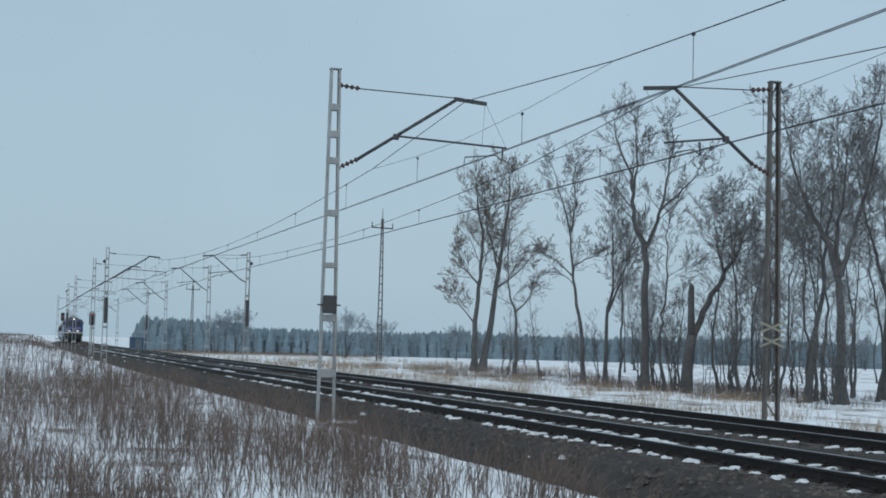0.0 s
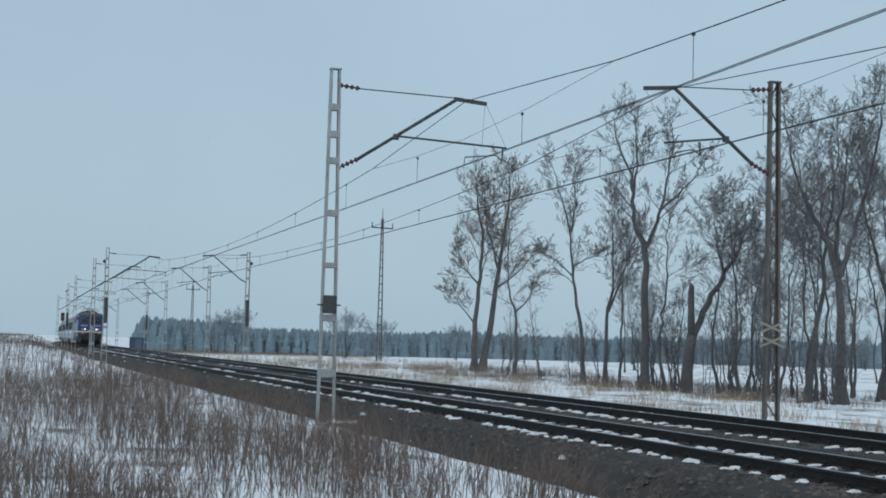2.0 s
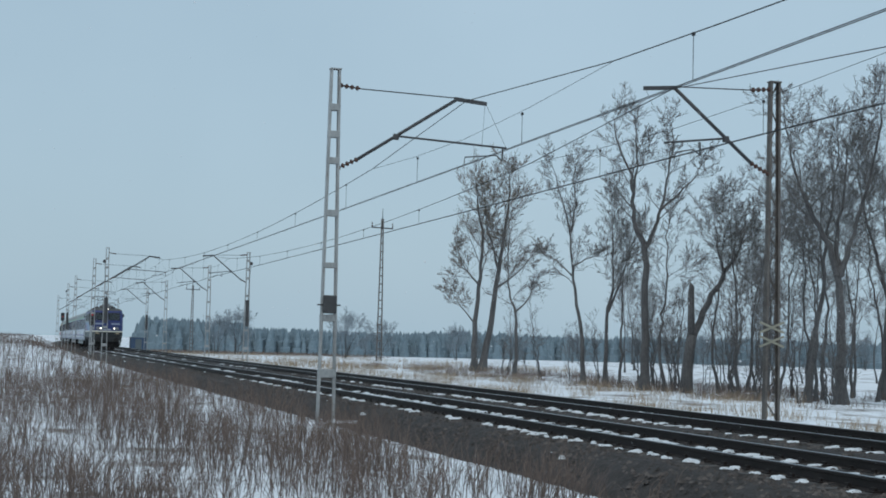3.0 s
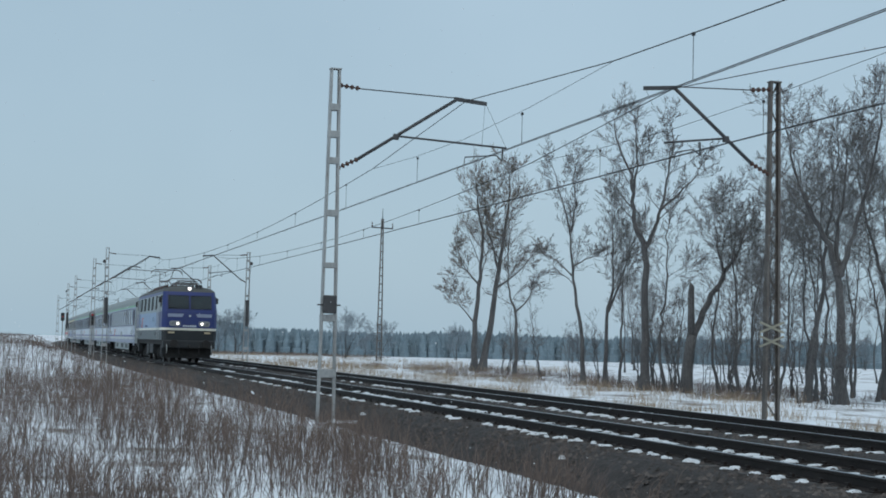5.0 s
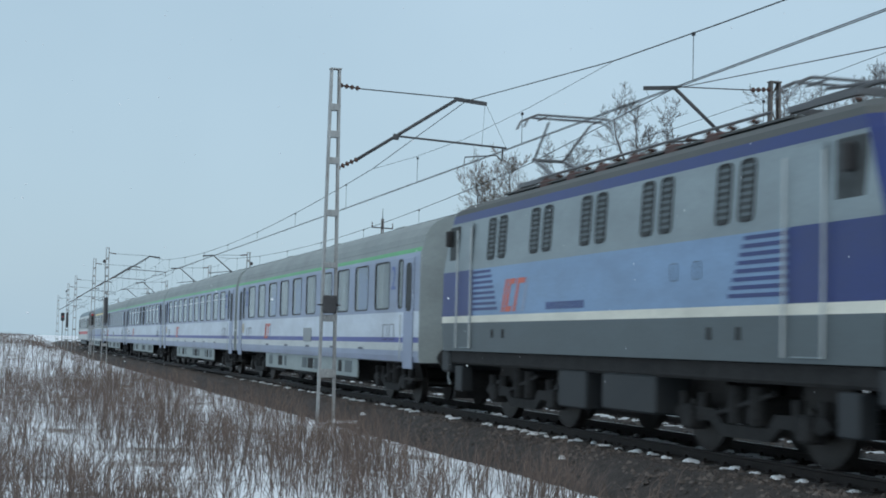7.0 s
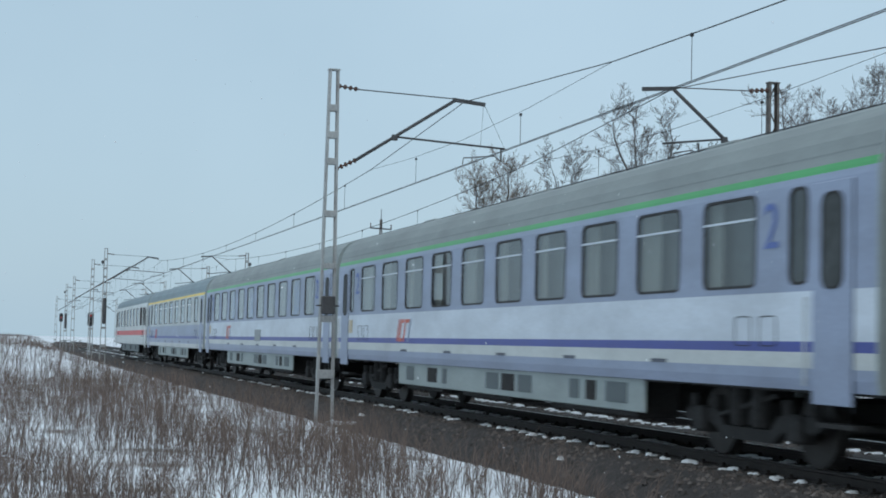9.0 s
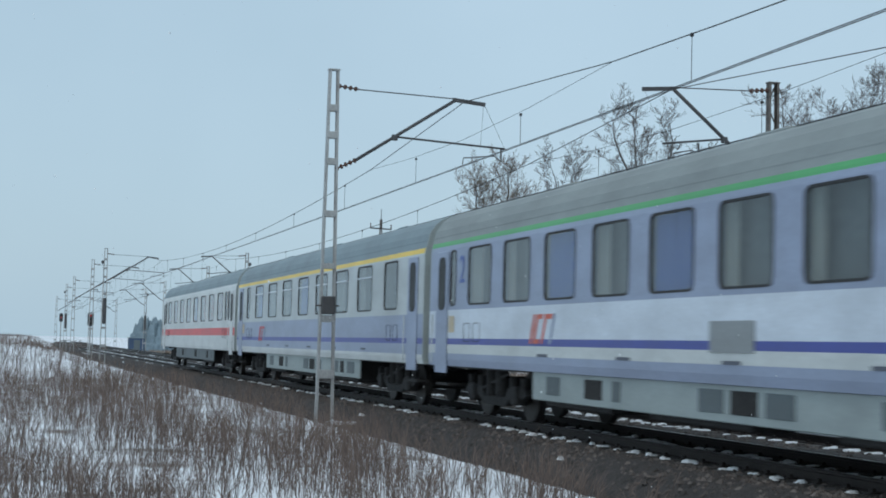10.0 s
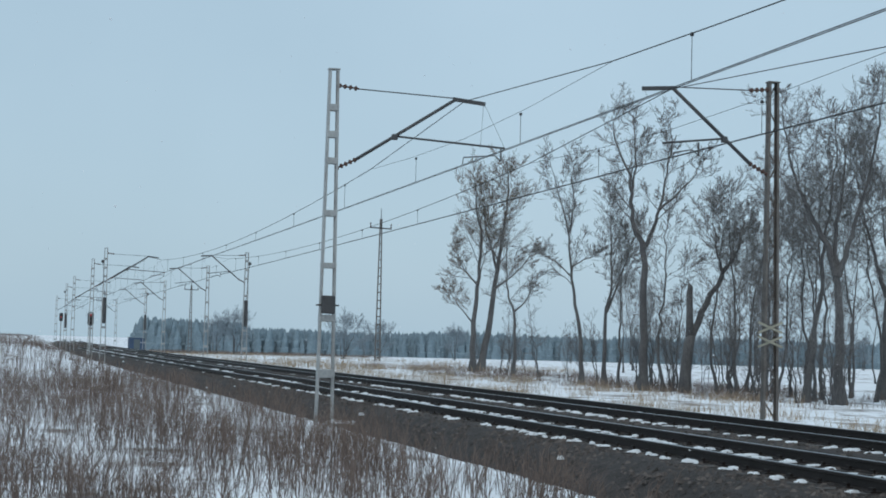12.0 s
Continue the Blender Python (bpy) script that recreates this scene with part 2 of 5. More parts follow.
# ---- overhead line ----
def mast_parts(mast, h, battens, braced=False):
    """Two steel channels that draw together upwards, tied by battens or by diagonal braces."""
    w0, w1 = (0.40, 0.22) if not braced else (0.36, 0.23)
    steel = M_DARKMAST if braced else M_GALV
    across = pose(0, 0, 0, 0, 0, 90)

    def half_at(z):
        return w0 + (w1 - w0) * z / h

    for sy in (-1, 1):
        rings = []
        for z in (-0.5, h):
            b = half_at(max(z, 0)) * 0.55
            rings.append([(x, sy * (b - d), z) for x, d in ((-0.075, 0), (0.075, 0), (0.075, 0.055), (0.063, 0.055), (0.063, 0.012), (-0.063, 0.012), (-0.063, 0.055), (-0.075, 0.055))])
        s = Shape().loft(rings)
        part("channel", s, steel, mast, at=across)
    if braced:
        n = 16
        for i in range(n):
            z0, z1 = h * i / n, h * (i + 1) / n
            a, b = (1, -1) if i % 2 else (-1, 1)
            ha, hb = half_at(z0) * 0.5, half_at(z1) * 0.5
            part("brace", Shape().bar((0.06, a * ha, z0), (0.06, b * hb, z1), 0.012, 0.035), steel, mast, at=across)
    else:
        for z, t in battens:
            b = half_at(z) * 0.55
            part("batten", Shape().box(-0.085, 0.085, -b, b, z, z + t, 0.008), steel, mast, at=across)
    b = half_at(h) * 0.55
    part("cap", Shape().box(-0.10, 0.10, -b - 0.02, b + 0.02, h, h + 0.03, 0.006), steel, mast, at=across)
    part("footing", Shape().box(-0.24, 0.24, -0.32, 0.32, -1.3, -0.36, 0.05), M_CONCRETE, mast)


def disc_string(p0, p1, n, r):
    s = Shape()
    p0, p1 = Vector(p0), Vector(p1)
    pts, rad = [], []
    for i in range(n):
        for k, q in ((0.0, 0.35), (0.25, 1.0), (0.5, 1.0), (0.75, 0.35)):
            pts.append(p0.lerp(p1, (i + k) / n))
            rad.append(r * q)
    pts.append(p1)
    rad.append(r * 0.35)
    return s.tube(pts, rad, 8)


def cantilever(parent, side, z0, reach, push):
    """A tubular bracket over the track. side: the way to the track; z0: rail height in the mast's space; push: registration arm beyond the wire."""
    x = lambda d: side * d
    s = Shape().tube([(x(0.55), 0, z0 + 5.66), (x(reach - 0.05), 0, z0 + 7.27)], 0.042, 8)
    arm = part("bracket_tube", s, M_DARKSTEEL, parent, smooth=True)
    part("head_channel", Shape().bar((x(reach - 0.10), 0, z0 + 7.29), (x(reach + 0.72), 0, z0 + 7.22), 0.06, 0.09), M_DARKSTEEL, arm)
    part("base_insulator", disc_string((x(0.10), 0, z0 + 5.44), (x(0.62), 0, z0 + 5.70), 5, 0.062), M_INSUL, arm)
    part("tie_rod", Shape().tube([(x(0.58), 0, z0 + 7.37), (x(reach), 0, z0 + 7.31)], 0.014, 6), M_DARKSTEEL, parent)
    part("tie_insulator", disc_string((x(0.10), 0, z0 + 7.42), (x(0.62), 0, z0 + 7.37), 4, 0.060), M_INSUL, parent)
    mid = 1.52 if push else 1.22
    zj = z0 + 5.66 + (mid - 0.55) / (reach - 0.6) * 1.61
    far = reach + (1.25 if push else 0.20)
    part("registration_tube", Shape().tube([(x(mid), 0, zj), (x(far), 0, z0 + (6.17 if push else 6.02))], 0.026, 8), M_DARKSTEEL, parent, smooth=True)
    part("clamp", Shape().box(x(mid) - 0.07, x(mid) + 0.07, -0.05, 0.05, zj - 0.09, zj + 0.05, 0.015), M_DARKSTEEL, parent)
    # the light steady arm that holds the contact wire
    e = far - 0.10 if push else 0.75 + 1.05
    g = reach + 0.20
    zt = z0 + (6.15 if push else 6.08)
    way = -1 if push else 1
    if not push:
        e, g = 1.86, 2.47
        way = 1
    part("drop_bracket", Shape().bar((x(e), 0, zt), (x(e), 0, zt - 0.30), 0.03, 0.03), M_DARKSTEEL, parent)
    part("steady_arm", Shape().tube([(x(e), 0, zt - 0.29), (x(e + way * 0.16), 0, zt - 0.17), (x(g), 0, zt - 0.26), (x(g + way * 0.02), 0, zt - 0.42)], 0.015, 6), M_DARKSTEEL, parent)
    part("hanger", Shape().tube([(x(reach + 0.68), 0, z0 + 7.22), (x(min(far - 0.08, reach + 0.62)), 0, z0 + 6.13)], 0.004, 4), M_WIRE, parent)
    if push:
        part("stay_wire", Shape().tube([(x(reach + 0.70), 0, z0 + 7.22), (x(far), 0, z0 + 6.16)], 0.005, 4), M_WIRE, parent)


BATTENS = [(0.74, 0.20), (2.05, 0.16), (3.30, 0.13), (4.52, 0.15), (5.76, 0.15), (6.38, 0.16), (7.02, 0.16)]


def catenary_mast(x, y, z, h, side, braced=False, push=True, reach=3.25, arms=True, weights=False, box=False, sign=False):
    m = thing("catenary_mast", "grey steel lattice mast of the overhead line beside the track", "mast", "masts of the overhead line",
              at=pose(x + bend(y), y, z))
    mast_parts(m, h, BATTENS, braced)
    if arms:
        cantilever(m, side, -z, reach, push)
    if box:
        b = part("switch_box", Shape().box(-0.16, 0.16, -0.16, 0.10, 2.24, 2.66, 0.02), M_DARKSTEEL, m, "rusty dark switch box")
        part("box_strap", Shape().box(-0.26, 0.26, -0.12, 0.06, 2.42, 2.45), M_RAIL, b)
    if weights:
        part("tension_weight", Shape().tube([(0, -0.25, 2.4), (0, -0.25, 2.45), (0, -0.25, 4.25), (0, -0.25, 4.3)], [0.05, 0.13, 0.13, 0.05], 10), M_DARKSTEEL, m, "stack of dark tension weights")
        part("weight_rope", Shape().tube([(0, -0.25, 4.3), (-side * 0.2, 0, 6.9)], 0.012, 5), M_WIRE, m)
        part("pulley", Shape().tube([(-side * 0.2, -0.05, 6.9), (-side * 0.2, 0.05, 6.9)], 0.13, 14), M_DARKSTEEL, m)
    return m


MASTS = [
    # x off the near centre, y, base, side, kind
    ("L", NEAR - 2.75, 34.88, -0.22, 1, False, False), ("L", NEAR - 2.75, 112.6, -0.1, 1, False, True),
    ("L", NEAR - 2.75, 129.6, -0.1, 1, False, False), ("L", NEAR - 2.75, 168.0, -0.1, 1, False, False),
    ("L", NEAR - 2.75, 193.7, -0.1, 1, False, True), ("L", NEAR - 2.75, 255.0, -0.1, 1, False, False),
    ("R", FAR + 2.75, 31.23, -0.15, -1, True, False), ("R", FAR + 2.75, 107.9, -0.1, -1, False, True),
    ("R", FAR + 2.75, 129.5, -0.1, -1, False, False), ("R", FAR + 2.75, 166.9, -0.1, -1, False, False),
    ("R", FAR + 2.75, 192.0, -0.1, -1, False, True), ("R", FAR + 2.75, 255.0, -0.1, -1, False, False),
]
for row, x, y, z, side, braced, weights in MASTS:
    catenary_mast(x, y, z, 7.78 - z if row == "L" else 7.58 - z, side, braced, push=(row == "L"), reach=3.05 if row == "L" else 2.55, weights=weights, box=(y == 34.88))


def sag_line(a, b, sag, n=10):
    a, b = Vector(a), Vector(b)
    return [a.lerp(b, i / n) - Vector((0, 0, 4 * sag * (i / n) * (1 - i / n))) for i in range(n + 1)]


def overhead(centre, stops, reach_off):
    """Contact wires (a pair), messenger wire and droppers from mast to mast over one track."""
    w = thing("overhead_line", "dark catenary of messenger wire, droppers and twin contact wires over the track", "overhead wire", "catenaries", "structure")
    for (y0, o0), (y1, o1) in zip(stops, stops[1:]):
        a = (centre + bend(y0) + o0, y0, 7.26)
        b = (centre + bend(y1) + o1, y1, 7.26)
        span = y1 - y0
        sag = 1.52 * (span / 77) ** 2

        def droop(k):
            """How far the messenger hangs below its masts: steep to the stitch clips, flatter between them."""
            q, e = min(k, 1 - k), 9.5 / span
            if span < 50:
                return 4 * sag * k * (1 - k)
            if q < e:
                return 0.67 * q / e
            m = (k - e) / (1 - 2 * e)
            return 0.67 + 4 * 0.62 * (span / 77) ** 2 * m * (1 - m)

        line = []
        for k in [0.0] + [9.5 / span + (1 - 19.0 / span) * i / 14 for i in range(15)] + [1.0]:
            p = Vector(a).lerp(Vector(b), k)
            line.append((p.x, p.y, p.z - droop(k)))
        part("messenger_wire", Shape().tube(line, 0.011, 5), M_WIRE, w)
        if span > 50:
            # the stitch wire hung below the messenger on both sides of a mast
            d = 9.5 / span
            for k0, k1 in ((d, 0.0), (1 - d, 1.0)):
                p0, p1 = Vector(a).lerp(Vector(b), k0), Vector(a).lerp(Vector(b), k1)
                p0.z = 7.26 - droop(d)
                p1.z = 6.34
                part("stitch_wire", Shape().tube([p0, p0.lerp(p1, 0.5) - Vector((0, 0, 0.05)), p1], 0.006, 4), M_WIRE, w)
        for dx in (-0.03, 0.03):
            c0, c1 = (a[0] + dx, y0, 5.70), (b[0] + dx, y1, 5.70)
            part("contact_wire", Shape().tube(sag_line(c0, c1, 0.04, 6), 0.0085, 5), M_WIRE, w)
        n = max(2, int(round(span / 8.5)))
        for i in range(n):
            k = (i + 0.5) / n
            p = Vector(a).lerp(Vector(b), k)
            z = 7.26 - droop(k)
            if span > 50 and min(k, 1 - k) * span < 9.5:
                z = 6.36
            part("dropper", Shape().tube([(p.x, p.y, z), (p.x, p.y, 5.70)], 0.0065, 4), M_WIRE, w)
            part("dropper_clip", Shape().box(p.x - 0.025, p.x + 0.025, p.y - 0.03, p.y + 0.03, z - 0.045, z + 0.015, 0.008), M_WIRE, w)


overhead(NEAR, [(-42, -0.35), (34.88, 0.5), (112.6, 0.3), (129.6, 0.4), (168, 0.3), (193.7, 0.3), (255, 0.3), (330, 0.3)], 0)
overhead(FAR, [(-45, 0.25), (31.23, 0.2), (107.9, 0.0), (129.5, 0.1), (166.9, 0), (192, 0), (255, 0), (330, 0)], 0)


# ---- the far wood ----
def far_wood():
    """A long edge of conifers and bare tops, several trees deep, closed to the ground."""
    rnd = random.Random(5)
    s = Shape()
    for i in range(4200):
        k = rnd.random()
        ang = radians(2.5 + 33 * k)
        d = rnd.uniform(395, 450)
        x, y = d * math.sin(ang), d * math.cos(ang)
        if x < 30 + bend(y):
            continue
        z, h = -2.6, rnd.uniform(5.5, 8.6) * (1.12 if k < 0.2 else 0.97) * (0.9 + 0.2 * lump(x, y, 40))
        n = 6
        r = h * rnd.uniform(0.15, 0.24)
        a0 = rnd.random() * 6
        rings = []
        for f, w in ((0.0, 0.9), (0.30, 1.0), (0.34, 0.75), (0.60, 0.72), (0.64, 0.50), (0.84, 0.34)):
            rings.append([(x + r * w * rnd.uniform(0.75, 1.2) * math.cos(a0 + 6.283 * j / n), y + r * w * rnd.uniform(0.75, 1.2) * math.sin(a0 + 6.283 * j / n), z + h * (f + rnd.uniform(-0.02, 0.02))) for j in range(n)])
        s.loft(rings, True, False)
        s.add(rings[-1] + [(x, y, z + h)], [(j, (j + 1) % n, n) for j in range(n)])
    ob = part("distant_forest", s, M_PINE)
    tagged(ob, "distant conifer forest edge tinted haze blue-grey behind the snowy field", "forest", kind="stuff")


far_wood()


# ---- bare trees ----
def limb_line(rnd, base, way, length, n, wander, rise):
    """The wandering middle line of a limb that turns upwards as it goes."""
    pts, p, d = [Vector(base)], Vector(base), Vector(way).normalized()
    for i in range(1, n):
        d = (d + Vector((rnd.gauss(0, wander), rnd.gauss(0, wander), rnd.gauss(0, wander * 0.6) + rise))).normalized()
        p = p + d * (length / (n - 1))
        pts.append(p.copy())
    return pts


def shoots(wood, twigs, rnd, pts, rad, length, depth, spec):
    """Throws thinner limbs off a limb, down to the twigs; length: of the longest of them."""
    count = spec["kids"][depth]
    n = len(pts)
    for k in range(count):
        lo = spec["bare"] if depth == 0 else 0.12
        f = min(0.995, lo + (1 - lo) * ((k + rnd.random()) / count) ** 0.85)
        j = min(int(f * (n - 1)), n - 2)
        q = pts[j].lerp(pts[j + 1], f * (n - 1) - j)
        along_way = (pts[j + 1] - pts[j]).normalized()
        turn = rnd.uniform(0, 6.283)
        side = Vector((math.cos(turn), math.sin(turn), rnd.uniform(-0.1, 0.3)))
        side = (side - along_way * side.dot(along_way)).normalized()
        spread = radians(rnd.uniform(*spec["angle"]))
        kid = along_way * math.cos(spread) + side * math.sin(spread)
        kid.z += spec["lift"]
        ln = length * spec["spread"] * rnd.uniform(0.5, 1.0) * (1.0 - 0.5 * f * f) if depth == 0 else length * rnd.uniform(0.35, 1.0) * (1.0 - 0.3 * f)
        rr = max(rad[j] * rnd.uniform(0.28, 0.46), spec["fine"])
        line = limb_line(rnd, q, kid, ln, 7 if depth == 0 else 5 if depth == 1 else 3, spec["wander"], spec["rise"] * 0.05)
        radii = [max(rr * (1 - 0.8 * i / (len(line) - 1)), spec["fine"] * 0.8) for i in range(len(line))]
        if rr > 0.022:
            wood.tube(line, radii, 6 if rr > 0.06 else 4, caps=False)
        else:
            twigs.tube(line, radii, 3, caps=False)
        if depth + 1 < spec["deep"]:
            shoots(wood, twigs, rnd, line, radii, ln * spec["share"], depth + 1, spec)


SPEC = dict(wander=0.13, rise=1.2, deep=4, kids=(14, 7, 6, 4), bare=0.35, angle=(28, 58), lift=0.05, fine=0.0078, share=0.74, spread=1.6)


def swept(rnd, knots, steps=4, shake=0.035):
    """A smooth, slightly crooked line through a few bends."""
    k = [Vector(p) for p in knots]
    k = [k[0] * 2 - k[1]] + k + [k[-1] * 2 - k[-2]]
    out = []
    for i in range(1, len(k) - 2):
        for q in range(steps):
            t = q / steps
            a, b, c, d = k[i - 1], k[i], k[i + 1], k[i + 2]
            p = 0.5 * ((2 * b) + (c - a) * t + (2 * a - 5 * b + 4 * c - d) * t * t + (3 * b - a - 3 * c + d) * t ** 3)
            out.append(p + Vector((rnd.gauss(0, shake), rnd.gauss(0, shake), 0)) * (1 if out else 0))
    return out + [k[-2]]


def tree(label, seed, at, stems, twig=None, name="tree", category="bare tree", **changes):
    """A bare tree. stems: (bends, radius at the foot, radius at the tip, bare share, number of limbs, reach of the limbs)."""
    spec = dict(SPEC, **changes)
    rnd = random.Random(seed)
    wood, twigs = Shape(), Shape()
    for bends, r0, r1, bare, count, reach in stems:
        line = swept(rnd, bends)
        n = len(line)
        rad = [0.86 * (r0 + (r1 - r0) * (i / (n - 1)) ** 0.62) for i in range(n)]
        if bends[0][2] <= 0:
            rad[0], line[0] = r0 * 1.35, line[0] - Vector((0, 0, 0.3))
        wood.tube(line, rad, 9 if r0 > 0.12 else 6, caps=False)
        shoots(wood, twigs, rnd, line, rad, reach, 0, dict(spec, bare=bare, kids=(count, *spec["kids"][1:])))
    t = thing(name, label, category, "trees and shrubs beside the line", at=at)
    part("trunk", wood, M_BARK, t, smooth=True)
    part("crown", twigs, twig or M_TWIG, t)
    return t


def plain_stem(seed, height, radius, lean=0.0, bare=0.35, count=14, reach=2.4, foot=(0, 0)):
    """One gently crooked stem of a given height."""
    g = random.Random(seed)
    x, y = foot
    bends = [(x, y, 0)]
    for i in range(1, 6):
        x += g.gauss(0, 0.022) * height + lean * height / 5
        y += g.gauss(0, 0.022) * height
        bends.append((x, y, height * i / 5))
    return (bends, radius, max(0.012, radius * 0.08), bare, count, reach)


def on_ground(x, y, turn=0, lean_x=0, lean_y=0):
    return pose(x, y, ground_height(x, y), lean_x, lean_y, turn)


# the big twin-stemmed tree, standing apart
tree("tall bare twin-trunked tree with a dense rounded crown in the snow", 11, on_ground(36.3, 113.1, -18), [
    ([(-0.4, 0, 0), (-0.35, 0, 3.8), (-0.1, 0.2, 7.4), (0.1, 0.1, 10.4), (-0.3, 0, 12.8), (-0.6, 0, 15.0)], 0.33, 0.03, 0.36, 18, 3.2),
    ([(0.2, 0, 0), (0.9, 0, 4.0), (1.4, 0.2, 8.0), (1.8, 0.2, 11.0), (2.1, 0, 13.5), (2.1, 0, 15.7)], 0.40, 0.03, 0.38, 20, 3.4),
    ([(1.4, 0.1, 7.8), (0.9, 0.5, 9.7), (0.3, 0.6, 12.0), (0.2, 0.4, 14.4)], 0.16, 0.02, 0.2, 12, 2.6),
    ([(1.3, 0.1, 6.6), (2.8, -0.6, 7.7), (4.4, -0.8, 9.7)], 0.13, 0.015, 0.2, 9, 2.0),
    ([(-0.35, 0, 3.7), (-1.5, -0.5, 5.0), (-2.5, -0.7, 6.5)], 0.09, 0.012, 0.15, 9, 1.7),
    ([(-0.15, 0, 6.8), (-1.2, 0.4, 8.0), (-2.0, 0.5, 9.8)], 0.12, 0.012, 0.15, 10, 2.0)],
    kids=(18, 8, 7, 4), fine=0.0092, angle=(26, 58), spread=1.35, twig=M_TWIGTAN)
tree("small crooked bare tree with drooping twigs beside the big one", 12, on_ground(32.8, 94.5, -19), [
    ([(0, 0, 0), (0.1, 0, 2.4), (-0.1, 0, 4.3), (-0.5, 0, 5.6), (-0.6, 0.1, 7.6), (-0.5, 0, 9.4)], 0.19, 0.02, 0.42, 13, 2.1),
    ([(-0.05, 0, 4.2), (0.9, 0.3, 5.2), (1.2, 0.3, 6.8)], 0.09, 0.012, 0.2, 8, 1.5)], angle=(32, 68), rise=0.3)
tree("tall slender bare tree with a sinuous trunk", 23, on_ground(31.3, 78.6, -21), [
    ([(0, 0, 0), (-0.1, 0, 2.4), (-0.4, 0, 4.4), (-0.7, 0, 6.3), (-0.9, 0, 8.7), (-1.5, 0.1, 10.6), (-2.0, 0.1, 12.6)], 0.19, 0.015, 0.40, 15, 1.7),
    ([(-0.85, 0, 8.4), (-0.6, 0.2, 10.0), (-0.75, 0.2, 11.4), (-0.3, 0.2, 12.9)], 0.09, 0.012, 0.2, 9, 1.4),
    ([(-0.72, 0, 6.0), (-1.6, 0.2, 6.8), (-2.6, 0.3, 7.3)], 0.06, 0.01, 0.2, 7, 1.0),
    ([(-0.68, 0, 6.5), (0.2, -0.3, 7.0), (1.1, -0.4, 7.1)], 0.06, 0.01, 0.2, 7, 1.0)], kids=(15, 7, 6, 4))
tree("mid-sized bare tree with fine upright twigs", 14, on_ground(31.5, 75.8, -21), [
    ([(0, 0, 0), (0, 0, 3.6), (0.3, 0, 5.6), (0.2, 0.1, 8.0), (0.1, 0, 10.0)], 0.17, 0.015, 0.38, 15, 2.2),
    ([(0.05, 0, 4.0), (0.9, 0.2, 6.2), (1.3, 0.2, 8.6)], 0.10, 0.012, 0.15, 11, 1.8)], angle=(22, 48))
tree("thin bare tree close to its neighbour", 15, on_ground(31.5, 74.0), [plain_stem(15, 8.6, 0.12, 0, 0.4, 12, 1.7)], kids=(12, 7, 6, 4))
tree("tall bare tree that forks halfway into a wide crown", 36, on_ground(30.9, 69.6, -22), [
    ([(0, 0, 0), (0.05, 0, 3.5), (0.0, 0, 6.9), (-0.5, 0, 8.1), (-0.65, 0, 9.8), (-0.9, 0.1, 11.0), (-1.5, 0.2, 12.5), (-1.7, 0.2, 13.7)], 0.31, 0.018, 0.42, 13, 1.9),
    ([(-0.65, 0, 9.8), (-0.45, 0.1, 11.2), (-0.55, 0.1, 12.8), (-0.6, 0.1, 13.8)], 0.10, 0.014, 0.2, 10, 1.2),
    ([(0.0, 0, 6.8), (0.35, 0, 7.9), (0.75, 0, 9.0), (1.0, 0.1, 10.4), (1.25, 0.1, 12.2), (1.2, 0.1, 13.4)], 0.17, 0.016, 0.3, 13, 1.5),
    ([(0.75, 0, 9.0), (1.9, -0.2, 10.1), (2.6, -0.2, 11.0), (2.9, -0.2, 11.9)], 0.08, 0.01, 0.3, 8, 1.0)], kids=(14, 7, 6, 4))
tree("thin straight bare tree among the others", 17, on_ground(31.5, 68.3), [plain_stem(17, 9.4, 0.13, 0, 0.4, 13, 1.9)], kids=(12, 7, 6, 4))


def broken_tree(at):
    """A leaning tree beside its own snapped stem."""
    rnd = random.Random(77)
    wood, twigs = Shape(), Shape()
    wood.tube([(0, 0, -0.3), (0.02, 0, 0.9), (0.12, 0, 2.0), (0.25, 0, 2.7)], [0.36, 0.28, 0.26, 0.22], 10)
    for bends, r0, bare, count in (([(0.22, 0, 2.5), (0.95, 0.1, 4.2), (1.8, 0.2, 5.8), (2.4, 0.2, 6.8), (2.6, 0.2, 8.2)], 0.19, 0.4, 12), ([(1.7, 0.2, 5.6), (1.4, 0.4, 6.9), (1.2, 0.4, 8.4)], 0.08, 0.2, 10)):
        line = swept(rnd, bends)
        rad = [r0 * (1 - 0.9 * i / (len(line) - 1)) for i in range(len(line))]
        wood.tube(line, rad, 8, caps=False)
        shoots(wood, twigs, rnd, line, rad, 1.8, 0, dict(SPEC, bare=bare, kids=(count, 8, 6, 4)))
    t = thing("tree", "leaning bare tree beside its own snapped bare stem", "bare tree", "trees and shrubs beside the line", at=at)
    part("trunk", wood, M_BARK, t, smooth=True)
    part("snapped_stem", Shape().tube([(0.2, 0, 2.5), (0.18, 0, 3.6), (0.16, 0, 4.7), (0.19, 0, 4.95), (0.10, 0, 5.2)], [0.20, 0.165, 0.15, 0.13, 0.01], 9), M_BARK, t, smooth=True)
    part("crown", twigs, M_TWIG, t)


broken_tree(on_ground(31.1, 65.1, -23))

